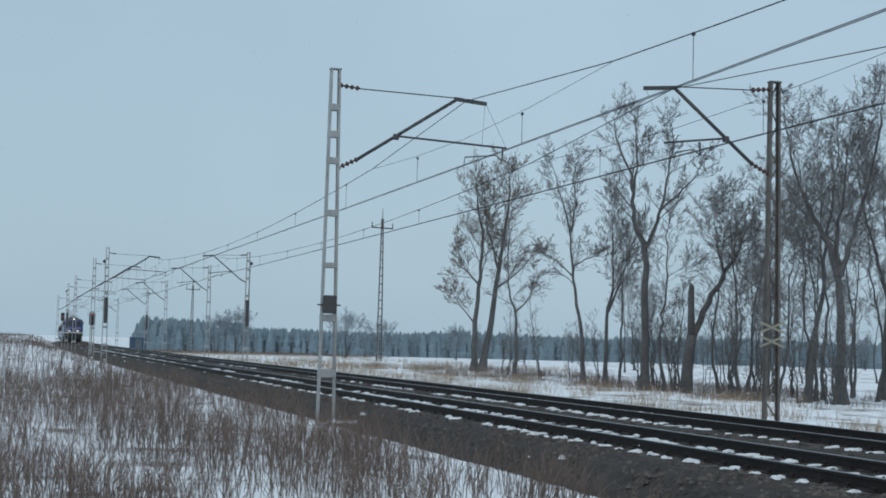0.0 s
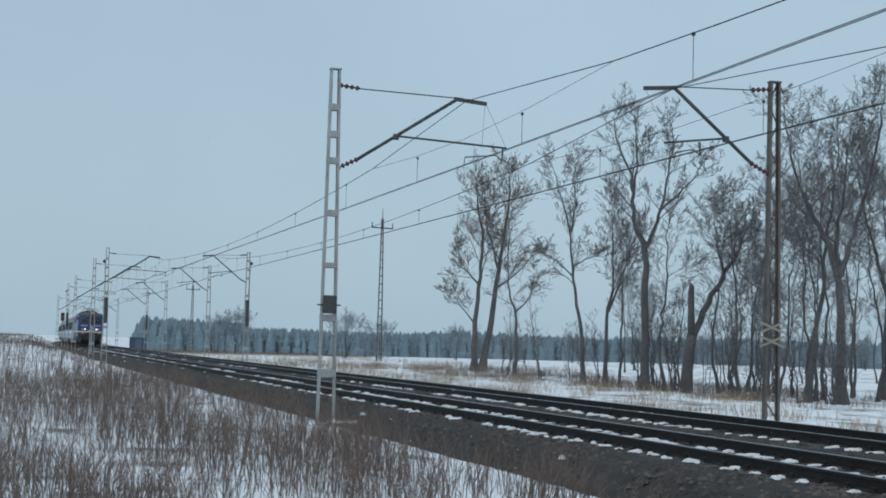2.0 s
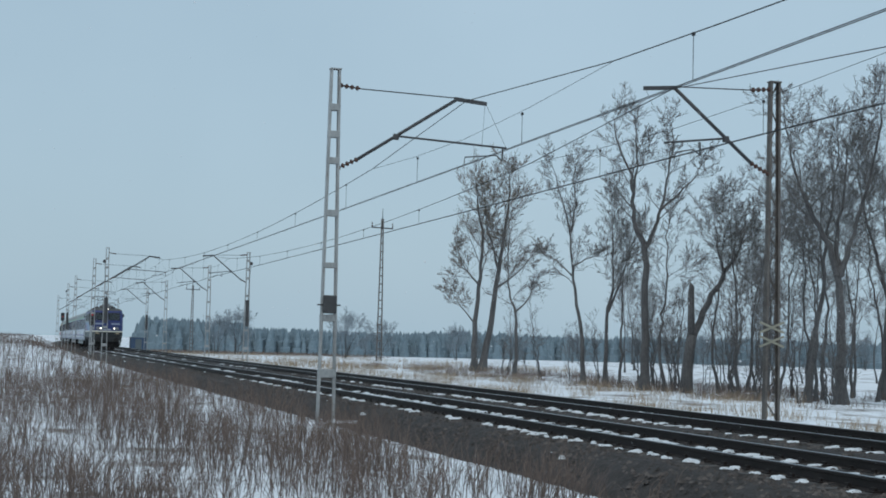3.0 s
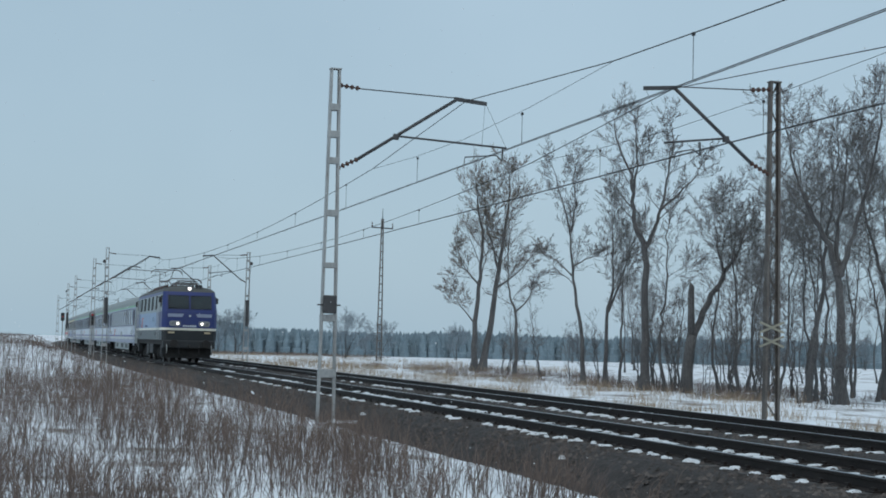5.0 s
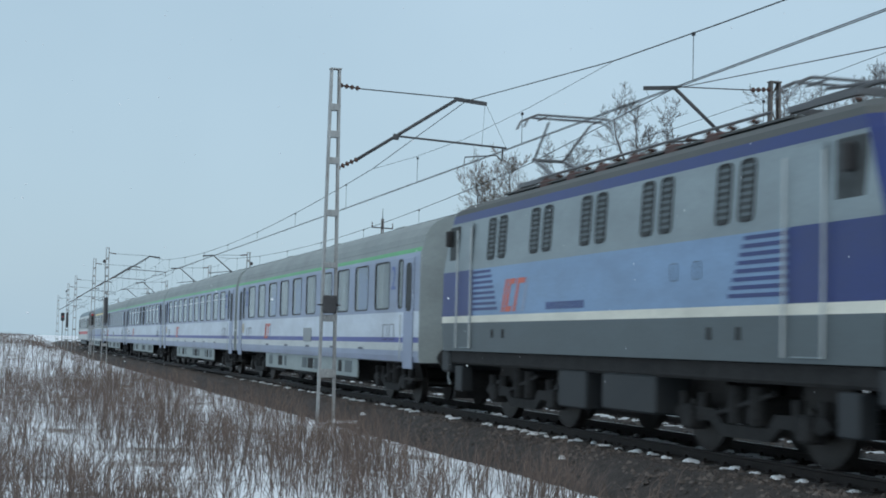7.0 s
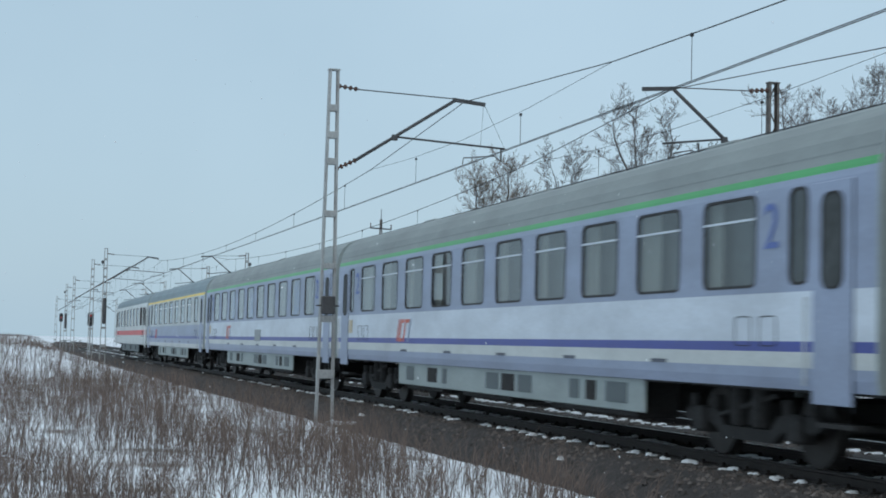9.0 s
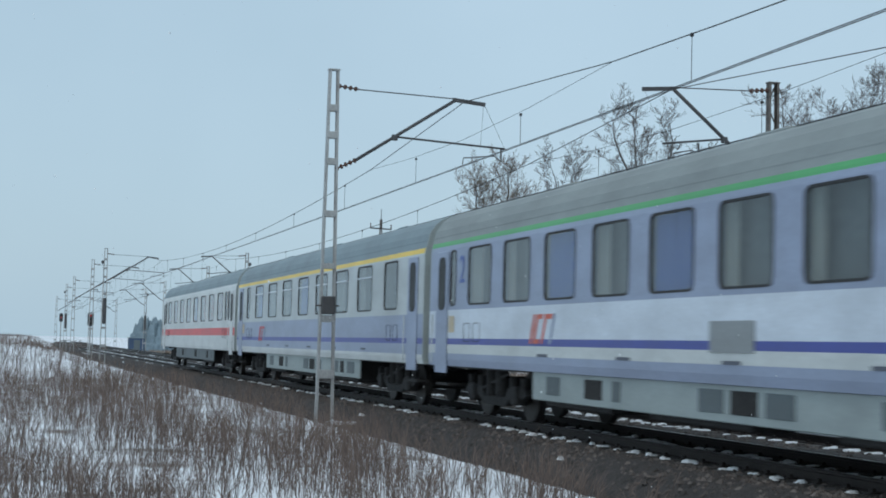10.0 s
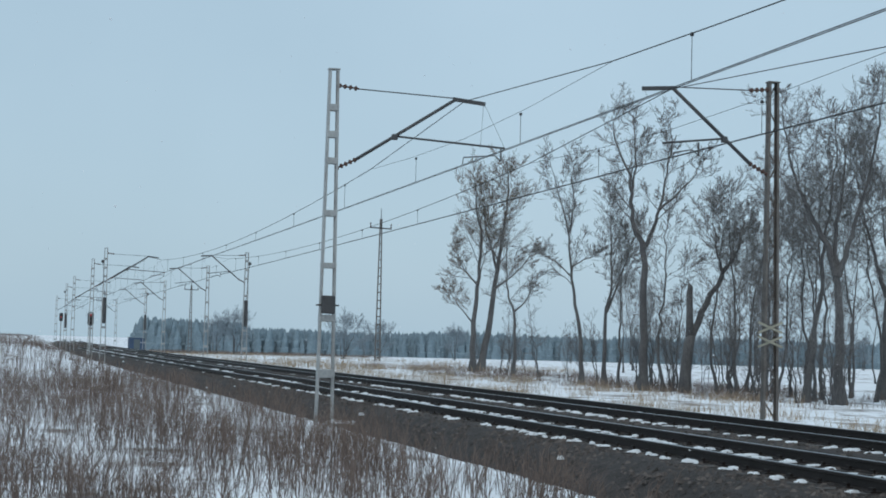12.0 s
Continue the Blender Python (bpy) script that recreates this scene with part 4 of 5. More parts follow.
def logo(c, y, z, mats, h, side=-1, x=1.42, wide=2.0):
    """A maker's mark as plain slanted bars."""
    def slanted(y0, y1, z0, z1):
        lean = 0.22
        ring = [(y0 - lean * z0, z0), (y1 - lean * z0, z0), (y1 - lean * z1, z1), (y0 - lean * z1, z1)]
        ring = [(y + q * h * wide, z + zz * h) for q, zz in ring]
        return [[(side * x, q, zz) for q, zz in ring], [(side * (x - 0.005), q, zz) for q, zz in ring]]
    bars = (((0.0, -0.10, 0.0, 1.0),), ((-0.17, -0.27, 0.0, 1.0), (-0.27, -0.46, 0.84, 1.0), (-0.27, -0.46, 0.0, 0.16)), ((-0.56, -0.66, 0.0, 1.0), (-0.66, -0.90, 0.84, 1.0)))
    for group, mat in zip(bars, (mats[0], mats[0], mats[0])):
        s = Shape()
        for b in group:
            s.loft(slanted(*b))
        part("logo_bar", s, mat, c)
    part("logo_bar", Shape().loft(slanted(-0.95, -1.05, 0.0, 1.0)), mats[1], c)


wide = [(-9.585 + 2.13 * k, 1.38) for k in range(10)]
GREEN_BANDS = [("sill_stripe", 0.95, 1.20, P_PERI), ("white_stripe", 1.20, 1.38, P_WHITE), ("navy_stripe", 1.38, 1.50, P_NAVY), ("lower_panel", 1.50, 2.07, P_PALE)]
second_class = coach("pale blue second-class coach with green cornice stripe and navy line", GREEN_BANDS,
                     P_PERI, (3.38, 3.475, P_GREEN), P_ROOF, wide, [(-11.3, 0.38), (11.3, 0.38)], P_INSIDE, "2")
logo(second_class, 6.7, 1.42, (P_ORANGE, P_PERI), 0.50)
plain_second = coach("pale blue second-class coach with curtained windows and a grey route board", GREEN_BANDS,
                     P_PERI, (3.38, 3.475, P_GREEN), P_ROOF, wide, [(-11.3, 0.38), (11.3, 0.38)], P_INSIDE, "2", drapes=(wide[5][0], wide[7][0], wide[1][0]), bar=0.0)
logo(plain_second, 6.7, 1.42, (P_ORANGE, P_PERI), 0.50)
first_class = coach("white and periwinkle first-class coach with yellow cornice stripe", [
    ("sill_stripe", 0.95, 1.15, P_WHITE), ("lower_stripe", 1.15, 1.38, P_PERI), ("navy_stripe", 1.38, 1.50, P_NAVY), ("lower_panel", 1.50, 2.02, P_PERI)],
    P_GREY, (3.33, 3.44, P_YELLOW), P_ROOFBLUE, [(-7.5 + 2.6 * k, 1.5) for k in range(7)], [(-10.1, 1.2), (10.4, 0.6)], P_INSIDE, "1", drapes=(-7.5 + 2.6 * 3, -7.5 + 2.6 * 6))
logo(first_class, 8.0, 1.36, (P_RED, P_PERI), 0.5)
express = coach("white express coach with a broad red stripe and grey roof", [
    ("lower_panel", 0.95, 1.54, P_WHITE), ("red_stripe", 1.54, 1.85, P_RED), ("upper_panel", 1.85, 2.0, P_WHITE)],
    P_WHITE, (3.30, 3.52, P_WHITE), P_ROOFBLUE, [(9.55 - 2.625 * k, 1.48) for k in range(8)], [(11.25, 0.4), (-10.5, 0.5), (-11.25, 0.4)], P_INSIDERED, "", skirt=P_LDARK, drapes=(9.55 - 2.625 * 4,), bar=0.0)


# ---- the locomotive ----
def loco_outline(w, front, chamfer, pts=(6.45, 6.0)):
    half = [(-w, -front + 0.22), (-w, -pts[0]), (-w, -pts[1]), (-w, pts[1]), (-w, pts[0]), (-w, front - 0.22)]
    nose = [(-w + 0.14, front - 0.05), (-w + 0.24, front), (-0.05, front + 0.02), (0.05, front + 0.02), (w - 0.24, front), (w - 0.14, front - 0.05)]
    other = [(w, front - 0.22), (w, pts[0]), (w, pts[1]), (w, -pts[1]), (w, -pts[0]), (w, -front + 0.22)]
    tail = [(w - 0.14, -front + 0.05), (w - 0.24, -front), (0.05, -front - 0.02), (-0.05, -front - 0.02), (-w + 0.24, -front), (-w + 0.14, -front + 0.05)]
    return half + nose + other + tail


def locomotive():
    c = thing("electric_locomotive", "blue and grey electric locomotive with lit headlamps and raised pantograph", "locomotive")
    # level, half width, half length, side colour, cab colour, front colour
    levels = [(1.24, 1.48, 8.22), (1.79, 1.50, 8.27), (1.92, 1.50, 8.27), (2.80, 1.50, 8.22), (2.88, 1.50, 8.20), (3.76, 1.45, 7.82), (3.92, 1.43, 7.74), (4.02, 1.38, 7.64), (4.14, 1.18, 7.44), (4.22, 0.8, 7.2)]
    colours = [(P_LDARK, P_LDARK, P_LFRONT), (P_CREAM,) * 3, (P_LBLUE, P_LNAVY, P_LNAVY), (P_LGREY, P_LGREY, P_LNAVY), (P_LGREY, P_LGREY, P_LNAVY),
               (P_LNAVY, P_LNAVY, P_LNAVY), (P_LROOF,) * 3, (P_LROOF,) * 3, (P_LROOF,) * 3]
    names = ["lower_body", "cream_line", "waist_band", "upper_body", "upper_body", "cornice_line", "roof_edge", "roof", "roof"]
    for (z0, w0, f0), (z1, w1, f1), cols, nm in zip(levels, levels[1:], colours, names):
        s = Shape().loft([[(x, y, z0) for x, y in loco_outline(w0, f0, 0.3)], [(x, y, z1) for x, y in loco_outline(w1, f1, 0.3)]])
        mats = list(cols)
        me = s.mesh(nm, mats)
        for poly in me.polygons:
            n, p = poly.normal, poly.center
            poly.material_index = 2 if abs(n.y) > 0.35 and abs(p.y) > 7.2 else (1 if abs(p.y) > 6.0 else 0)
        part(nm, me, None, c)
    # frame, buffer beams and ploughs
    part("underframe", Shape().box(-1.36, 1.36, -7.95, 7.95, 0.98, 1.26, 0.04), P_UNDER, c)
    for e in (-1, 1):
        beam = part("buffer_beam", Shape().box(-1.42, 1.42, min(e * 7.76, e * 8.28), max(e * 7.76, e * 8.28), 0.80, 1.25, 0.05), P_LFRONT, c)
        part("plough", Shape().loft([[(-1.2, e * 7.71, 0.8), (1.2, e * 7.71, 0.8), (1.25, e * 7.91, 0.28), (-1.25, e * 7.91, 0.28)],
                                     [(-1.2, e * 7.79, 0.8), (1.2, e * 7.79, 0.8), (1.25, e * 7.99, 0.28), (-1.25, e * 7.99, 0.28)]]), P_UNDER, c)
        buffers(c, e * 8.28, e)
        for x in (-1.28, 1.28):
            part("cab_step", Shape().box(x - 0.12, x + 0.12, e * 7.16 - 0.22, e * 7.16 + 0.22, 0.45, 0.95, 0.02), P_LFRONT, c)
            part("front_handrail", Shape().tube([(x * 0.95, e * 8.32, 1.0), (x * 0.95, e * 8.46, 0.7), (x * 0.95, e * 8.32, 0.55)], 0.018, 6), P_GREY, c)
        for x in (-0.55, 0.55):
            part("brake_hose", Shape().tube([(x, e * 8.26, 0.95), (x, e * 8.46, 0.85), (x, e * 8.44, 0.55), (x * 0.8, e * 8.32, 0.45)], 0.025, 6), P_RUBBER, c)
        # windscreens: they lean with the face of the cab
        for x0, x1 in ((-1.17, -0.06), (0.06, 1.17)):
            def face(z, off):
                k = (z - 2.88) / (3.76 - 2.88)
                return e * (8.20 + (7.82 - 8.20) * k + off + 0.02 * (1 - abs(x0 + x1) / 2.4))
            s, g = Shape(), Shape()
            ring = [(x0, 2.98), (x1, 2.98), (x1, 3.70), (x0, 3.70)]
            s.loft([[(x, face(z, 0.0), z) for x, z in ring], [(x, face(z, 0.022), z) for x, z in ring]])
            w = part("windscreen", s, P_CABIN, c)
            g.loft([[(x * 0.985, face(z, 0.024), z) for x, z in ring], [(x * 0.985, face(z, 0.03), z) for x, z in ring]])
            part("pane", g, P_GLASS, w)
            fr = Shape()
            for (xa, za), (xb, zb) in zip(ring, ring[1:] + ring[:1]):
                fr.bar((xa, face(za, 0.025), za), (xb, face(zb, 0.025), zb), 0.03, 0.035, (0, 1, 0))
            part("windscreen_seal", fr, P_RUBBER, w)
            part("wiper", Shape().bar(((x0 + x1) / 2, face(2.94, 0.05), 2.94), ((x0 + x1) / 2 + 0.25, face(3.5, 0.05), 3.5), 0.02, 0.02), P_RUBBER, w)
        # pale panels with a notch, headlamp pairs, number bar, yellow boxes
        for sx in (-1, 1):
            ring = [(sx * 0.42, 2.52), (sx * 1.20, 2.52), (sx * 1.20, 2.70), (sx * 0.32, 2.70)]
            part("front_flash", Shape().loft([[(x, e * 8.25, z) for x, z in ring], [(x, e * 8.28, z) for x, z in ring]]), P_PERI, c)
            housing = Shape()
            o = round_rect(0.62, 0.30, 0.13)
            housing.loft([[(sx * 0.80 + x, e * 8.22, 2.16 + z) for x, z in o], [(sx * 0.80 + x, e * 8.3, 2.16 + z) for x, z in o]])
            hl = part("headlamp_housing", housing, P_REFLECTOR, c, "chrome oval twin-lamp housing")
            for dx in (-0.14, 0.14):
                lit = dx * sx < 0
                x, y0, y1 = sx * 0.80 + dx, e * 8.30, e * 8.43
                rim = [(0.082, y0), (0.082, y1), (0.070, y1), (0.070, y0)]
                s = Shape().loft([[(x + r * math.cos(q), y, 2.16 + r * math.sin(q)) for r, y in rim] for q in (6.2832 * k / 20 for k in range(21))], True, False)
                lamp = part("headlamp", s, P_REFLECTOR, hl)
                part("bulb", Shape().tube([(x, y0, 2.16), (x, y0 + e * 0.015, 2.16)], [0.069, 0.05], 14), P_LAMP if (lit and e < 0) else P_REFLECTOR, hl)
            part("marker_plate", Shape().box(sx * 0.98 - 0.17, sx * 0.98 + 0.17, min(e * 8.24, e * 8.27), max(e * 8.24, e * 8.27), 1.62, 1.71), P_HATCH, c)
        for k in range(6):
            part("number_bar", Shape().box(-0.36 + 0.125 * k, -0.27 + 0.125 * k, min(e * 8.26, e * 8.29), max(e * 8.26, e * 8.29), 1.98, 2.08), P_PALE, c)
        part("waist_bolt", Shape().box(-0.05, 0.05, min(e * 8.25, e * 8.29), max(e * 8.25, e * 8.29), 2.54, 2.64, 0.01), P_PALE, c)
        top = part("roof_lamp_housing", Shape().tube([(0, e * 7.30, 4.10), (0, e * 7.62, 4.10), (0, e * 7.70, 4.10)], [0.15, 0.20, 0.19], 20), P_LROOF, c)
        part("roof_lamp", Shape().tube([(0, e * 7.70, 4.10), (0, e * 7.715, 4.10)], [0.15, 0.13], 18), P_REFLECTOR, top)
        if e < 0:
            part("roof_bulb", Shape().tube([(0, e * 7.715, 4.10), (0, e * 7.725, 4.10)], [0.075, 0.06], 14), P_LAMP, top)
        for x in (0.42, 0.62):
            part("horn", Shape().tube([(x, e * 7.10, 4.22), (x, e * 7.38, 4.24), (x, e * 7.50, 4.25)], [0.025, 0.04, 0.10], 12), P_LFRONT, c)
    for side in (-1, 1):
        # cab doors with windows, mirrors and long handrails
        for e in (-1, 1):
            x = side * 1.498
            y = e * 6.45
            d = part("cab_door", Shape().box(min(x, x + side * 0.012), max(x, x + side * 0.012), y - 0.36, y + 0.36, 1.30, 3.70, 0.004), P_LGREY, c)
            for z0, z1, m in ((1.32, 1.78, P_LDARK), (1.79, 1.92, P_CREAM), (1.925, 2.80, P_LNAVY)):
                part("door_paint", Shape().box(min(x + side * .012, x + side * 0.015), max(x + side * .012, x + side * 0.015), y - 0.355, y + 0.355, z0, z1), m, d)
            for q in (-0.44, 0.44):
                part("grab_rail", Shape().tube([(x + side * 0.06, y + q, 1.3), (x + side * 0.06, y + q, 3.6)], 0.017, 6), P_GREY, c)
            part("mirror", Shape().box(side * 1.50, side * 1.64, e * 7.41 - 0.05, e * 7.41 + 0.05, 3.30, 3.62, 0.02) if side > 0 else Shape().box(-1.64, -1.50, e * 7.41 - 0.05, e * 7.41 + 0.05, 3.30, 3.62, 0.02), P_RUBBER, c)
            w = part("cab_side_window", Shape().box(min(side * 1.42, side * 1.496), max(side * 1.42, side * 1.496), e * 7.32 - 0.30, e * 7.32 + 0.30, 3.02, 3.70, 0.02), P_CABIN, c)
        # five pairs of louvred openings
        for k in range(5):
            for d in (-0.31, 0.31):
                y = (k - 2) * 2.33 + d
                x = side * 1.474
                m = pose(x + side * 0.012, y, 3.33, 0, 3.2, 180 if side > 0 else 0)
                g = part("louvre", shared(("louvre",), lambda: ring_frame(0.34, 0.74, 0.07, 0.020, 0.010), P_RUBBER), None, c, at=m)
                part("louvre_back", shared(("louvre_back",), lambda: pane_shape(0.34, 0.76, 0.07), P_CABIN), None, g, at=pose(0.006, 0, 0))
                for q in range(8):
                    part("slat", shared(("slat",), lambda: Shape().box(-0.004, 0.004, -0.15, 0.15, -0.016, 0.024), P_LDARK), None, g, at=pose(0.004, 0, -0.30 + q * 0.086))
        # speed stripes fading out of the blue cab ends, mark and lettering bars
        for e in (-1, 1):
            for q in range(8):
                z = 2.74 - q * 0.10
                ln = 1.05 + 0.06 * q
                x = side * 1.502
                part("speed_stripe", Shape().box(min(x, x + side * 0.003), max(x, x + side * 0.003), min(e * 6.0, e * (6.0 - ln)), max(e * 6.0, e * (6.0 - ln)), z - 0.026, z + 0.026), P_LNAVY, c)
        logo(c, 4.3 if side < 0 else -2.9, 1.97, (P_ORANGE, P_PERI), 0.58, side, 1.506, 2.0)
        for k in range(9):
            part("lettering_bar", Shape().box(min(side * 1.5, side * 1.504), max(side * 1.5, side * 1.504), side * -1 * (1.9 - 0.19 * k) - 0.07, side * -1 * (1.9 - 0.19 * k) + 0.07, 1.98, 2.10), P_LNAVY, c)
        for y in (-3.65, -2.95):
            part("lid", shared(("lid",), lambda: ring_frame(0.16, 0.22, 0.03, 0.012, 0.004), P_LDARK), None, c, at=pose(side * 1.504, y, 2.40, 0, 0, 180 if side > 0 else 0))
        for y in (-4.8, -4.0, 4.2, 4.8):
            part("vent", Shape().box(min(side * 1.46, side * 1.504), max(side * 1.46, side * 1.504), y - 0.05, y + 0.05, 1.50, 1.66), P_UNDER, c)
        for y0, y1, z0 in ((-2.1, -0.15, 0.45), (0.5, 1.7, 0.40)):
            part("battery_box", Shape().box(min(side * 0.6, side * 1.36), max(side * 0.6, side * 1.36), y0, y1, z0, 1.0, 0.03), P_LFRONT, c)
    for y in (-4.2, 4.2):
        bogie(c, y, 3.1, 0.625)
    # roof gear: walkway, resistor boxes, bus bars on insulators
    for side in (-1, 1):
        part("roof_walkway", Shape().box(side * 0.95 - 0.17, side * 0.95 + 0.17, -5.4, 5.4, 4.19, 4.22), P_LROOF, c)
    for y0, y1, h in ((-3.3, -1.9, 0.22), (-1.6, -0.2, 0.20), (0.1, 1.5, 0.24), (1.8, 2.9, 0.18)):
        part("roof_box", Shape().box(-0.55, 0.55, y0, y1, 4.20, 4.20 + h, 0.05), P_LROOF, c)
    for k in range(13):
        y = -3.9 + 0.65 * k
        part("roof_insulator", disc_string((-0.82, y, 4.20), (-0.82, y, 4.40), 3, 0.085), M_INSUL, c)
        if k % 2:
            part("resistor_lid", Shape().box(-1.12, -0.92, y - 0.22, y + 0.22, 4.14, 4.27, 0.02), P_RUST, c, "rusty brown roof lid")
    part("bus_bar", Shape().tube([(-0.82, -4.33, 4.42), (-0.82, 4.33, 4.42)], 0.022, 6), P_COPPER, c)
    for e, up in ((-1, False), (1, True)):
        pantograph(c, e * 5.2, up, e)
    part("roof_antenna", Shape().tube([(0.2, -6.4, 4.13), (0.2, -6.4, 4.63)], [0.02, 0.008], 6), P_RUBBER, c)
    return c


def pantograph(c, y, up, e):
    p = part("pantograph", Shape().box(-0.62, 0.62, y - 0.85, y - 0.77, 4.41, 4.49).box(-0.62, 0.62, y + 0.77, y + 0.85, 4.41, 4.49)
             .box(-0.62, -0.54, y - 0.8, y + 0.8, 4.41, 4.49).box(0.54, 0.62, y - 0.8, y + 0.8, 4.41, 4.49), P_COPPER, c, "raised pantograph" if up else "folded pantograph")
    for x in (-0.58, 0.58):
        for q in (-0.8, 0.8):
            part("base_insulator", disc_string((x, y + q, 4.15), (x, y + q, 4.41), 3, 0.075), M_INSUL, p)
    head = 5.66 if up else 4.75
    root, knee = Vector((0, y + e * -0.55, 4.53)), Vector((0, y + e * 0.85, 4.98 if up else 4.59))
    tip = Vector((0, y - e * 0.25, head - 0.10))
    for sx in (-1, 1):
        part("lower_arm", Shape().tube([root + Vector((sx * 0.42, 0, 0)), knee + Vector((sx * 0.30, 0, 0))], [0.042, 0.032], 8), P_COPPER, p)
        part("upper_arm", Shape().tube([knee + Vector((sx * 0.30, 0, 0)), tip + Vector((sx * 0.42, 0, 0))], [0.026, 0.02], 8), P_COPPER, p)
    part("knee_tube", Shape().tube([knee + Vector((-0.34, 0, 0)), knee + Vector((0.34, 0, 0))], 0.035, 8), P_COPPER, p)
    for q in (-0.20, 0.20):
        yy = y - e * 0.25 + q
        pts = [(-0.98, yy, head - 0.24), (-0.90, yy, head - 0.08), (-0.72, yy, head), (0.72, yy, head), (0.90, yy, head - 0.08), (0.98, yy, head - 0.24)]
        part("collector_strip", Shape().tube(pts, 0.022, 6), P_COPPER, p)
    for sx in (-0.55, 0.55):
        part("head_link", Shape().bar((sx, y - e * 0.25 - 0.22, head - 0.04), (sx, y - e * 0.25 + 0.22, head - 0.04), 0.03, 0.03), P_COPPER, p)


engine = locomotive()
TRAIN.append((engine, 8.07))
COACHES = (plain_second, second_class, copy_thing(second_class, pose(0, 0, 0)), copy_thing(plain_second, pose(0, 0, 0)), first_class, express)
for i, c in enumerate(COACHES):
    TRAIN.append((c, 17.94 + 26.4 * (i + 0.5)))


# ---- poles, signs and huts beside the line ----
def power_pole(x, y, h):
    p = thing("power_pole", "slim steel lattice power pole with a short crossarm in the snowfield", "pole", "power poles", at=on_ground(x, y, 20))
    for sx in (-1, 1):
        part("leg", Shape().loft([[(sx * (b + a), q, z) for a, q in ((-0.05, -0.06), (0.05, -0.06), (0.05, 0.06), (-0.05, 0.06))] for z, b in ((-0.3, 0.34), (h * 0.93, 0.10))]), M_DARKMAST, p)
    n = 17
    for i in range(n):
        z = h * 0.90 * (i + 0.5) / n
        b = 0.34 - 0.24 * z / (h * 0.93)
        part("batten", Shape().box(-b, b, -0.05, 0.05, z - 0.06, z + 0.06), M_DARKMAST, p)
    part("spike", Shape().tube([(0, 0, h * 0.86), (0, 0, h)], [0.07, 0.03], 8), M_DARKSTEEL, p)
    part("crossarm", Shape().bar((-1.45, 0, h * 0.87), (1.45, 0, h * 0.87), 0.12, 0.14), M_DARKSTEEL, p)
    for q in (-1.4, 1.4):
        part("pin_insulator", disc_string((q, 0, h * 0.875), (q, 0, h * 0.905), 2, 0.09), M_INSUL, p)
    return p


power_pole(41.6, 166.5, 17.3)
power_pole(36.0, 292.0, 14.0)


def crossing_sign():
    s = thing("crossing_sign", "pale worn double crossbuck sign fixed to the mast", "sign", at=pose(FAR + 2.62, 30.98, 1.83, 0, 0, -28))
    m = paint("worn cream sign paint", (0.36, 0.35, 0.28), 0.7)
    for dz in (0.10, -0.22):
        for k in (-1, 1):
            if dz < 0 and k > 2:
                continue
            part("arm", Shape().bar((-0.27, 0.012 * k, dz - 0.12 * k), (0.27, 0.012 * k, dz + 0.12 * k), 0.02, 0.05), m, s)
    part("bracket", Shape().bar((0, 0.02, -0.05), (0.10, 0.22, -0.05), 0.03, 0.03), M_DARKSTEEL, s)


def relay_hut():
    h = thing("relay_hut", "small dark blue trackside relay hut with a flat roof", "hut", at=on_ground(FAR + 4.6 + bend(232), 232))
    blue = paint("dark blue hut paint", (0.04, 0.075, 0.14), 0.6)
    part("wall", Shape().box(-1.1, 1.1, -1.4, 1.4, 0.0, 2.3, 0.03), blue, h)
    part("roof", Shape().box(-1.2, 1.2, -1.5, 1.5, 2.3, 2.42, 0.03), P_ROOFBLUE, h)
    part("door", Shape().box(-0.45, 0.45, -1.43, -1.39, 0.05, 2.05, 0.01), P_LDARK, h)


def signal(x, y, z, red):
    s = thing("railway_signal", "slim trackside light signal with a dark head", "signal", "light signals", at=pose(x + bend(y), y, -0.2))
    part("post", Shape().tube([(0, 0, -0.4), (0, 0, z)], 0.07, 8), M_GALV, s)
    hd = part("head", Shape().loft([[(a, q, b + z) for a, b in round_rect(0.55, 1.25, 0.2)] for q in (-0.12, 0.05)]), M_DARKSTEEL, s)
    for k, d in enumerate((0.36, 0.0, -0.36)):
        part("lens", Shape().tube([(0, -0.12, z + d), (0, -0.18, z + d)], 0.10, 12), P_RED if k == red else P_UNDER, hd)
    part("hood", Shape().box(-0.16, 0.16, -0.38, -0.12, z + 0.50, z + 0.53), M_DARKSTEEL, hd)


crossing_sign()
relay_hut()
signal(NEAR - 2.1, 143.0, 3.15, 0)
signal(NEAR - 2.4, 232.0, 4.3, 1)


# ---- sleepers and the snow on them ----
def sleeper_shape():
    s = Shape()
    ring = [(-0.13, -0.20), (0.13, -0.20), (0.11, 0.0), (-0.11, 0.0)]
    return s.loft([[(x, y, z) for y, z in ring] for x in (-1.25, 1.25)])


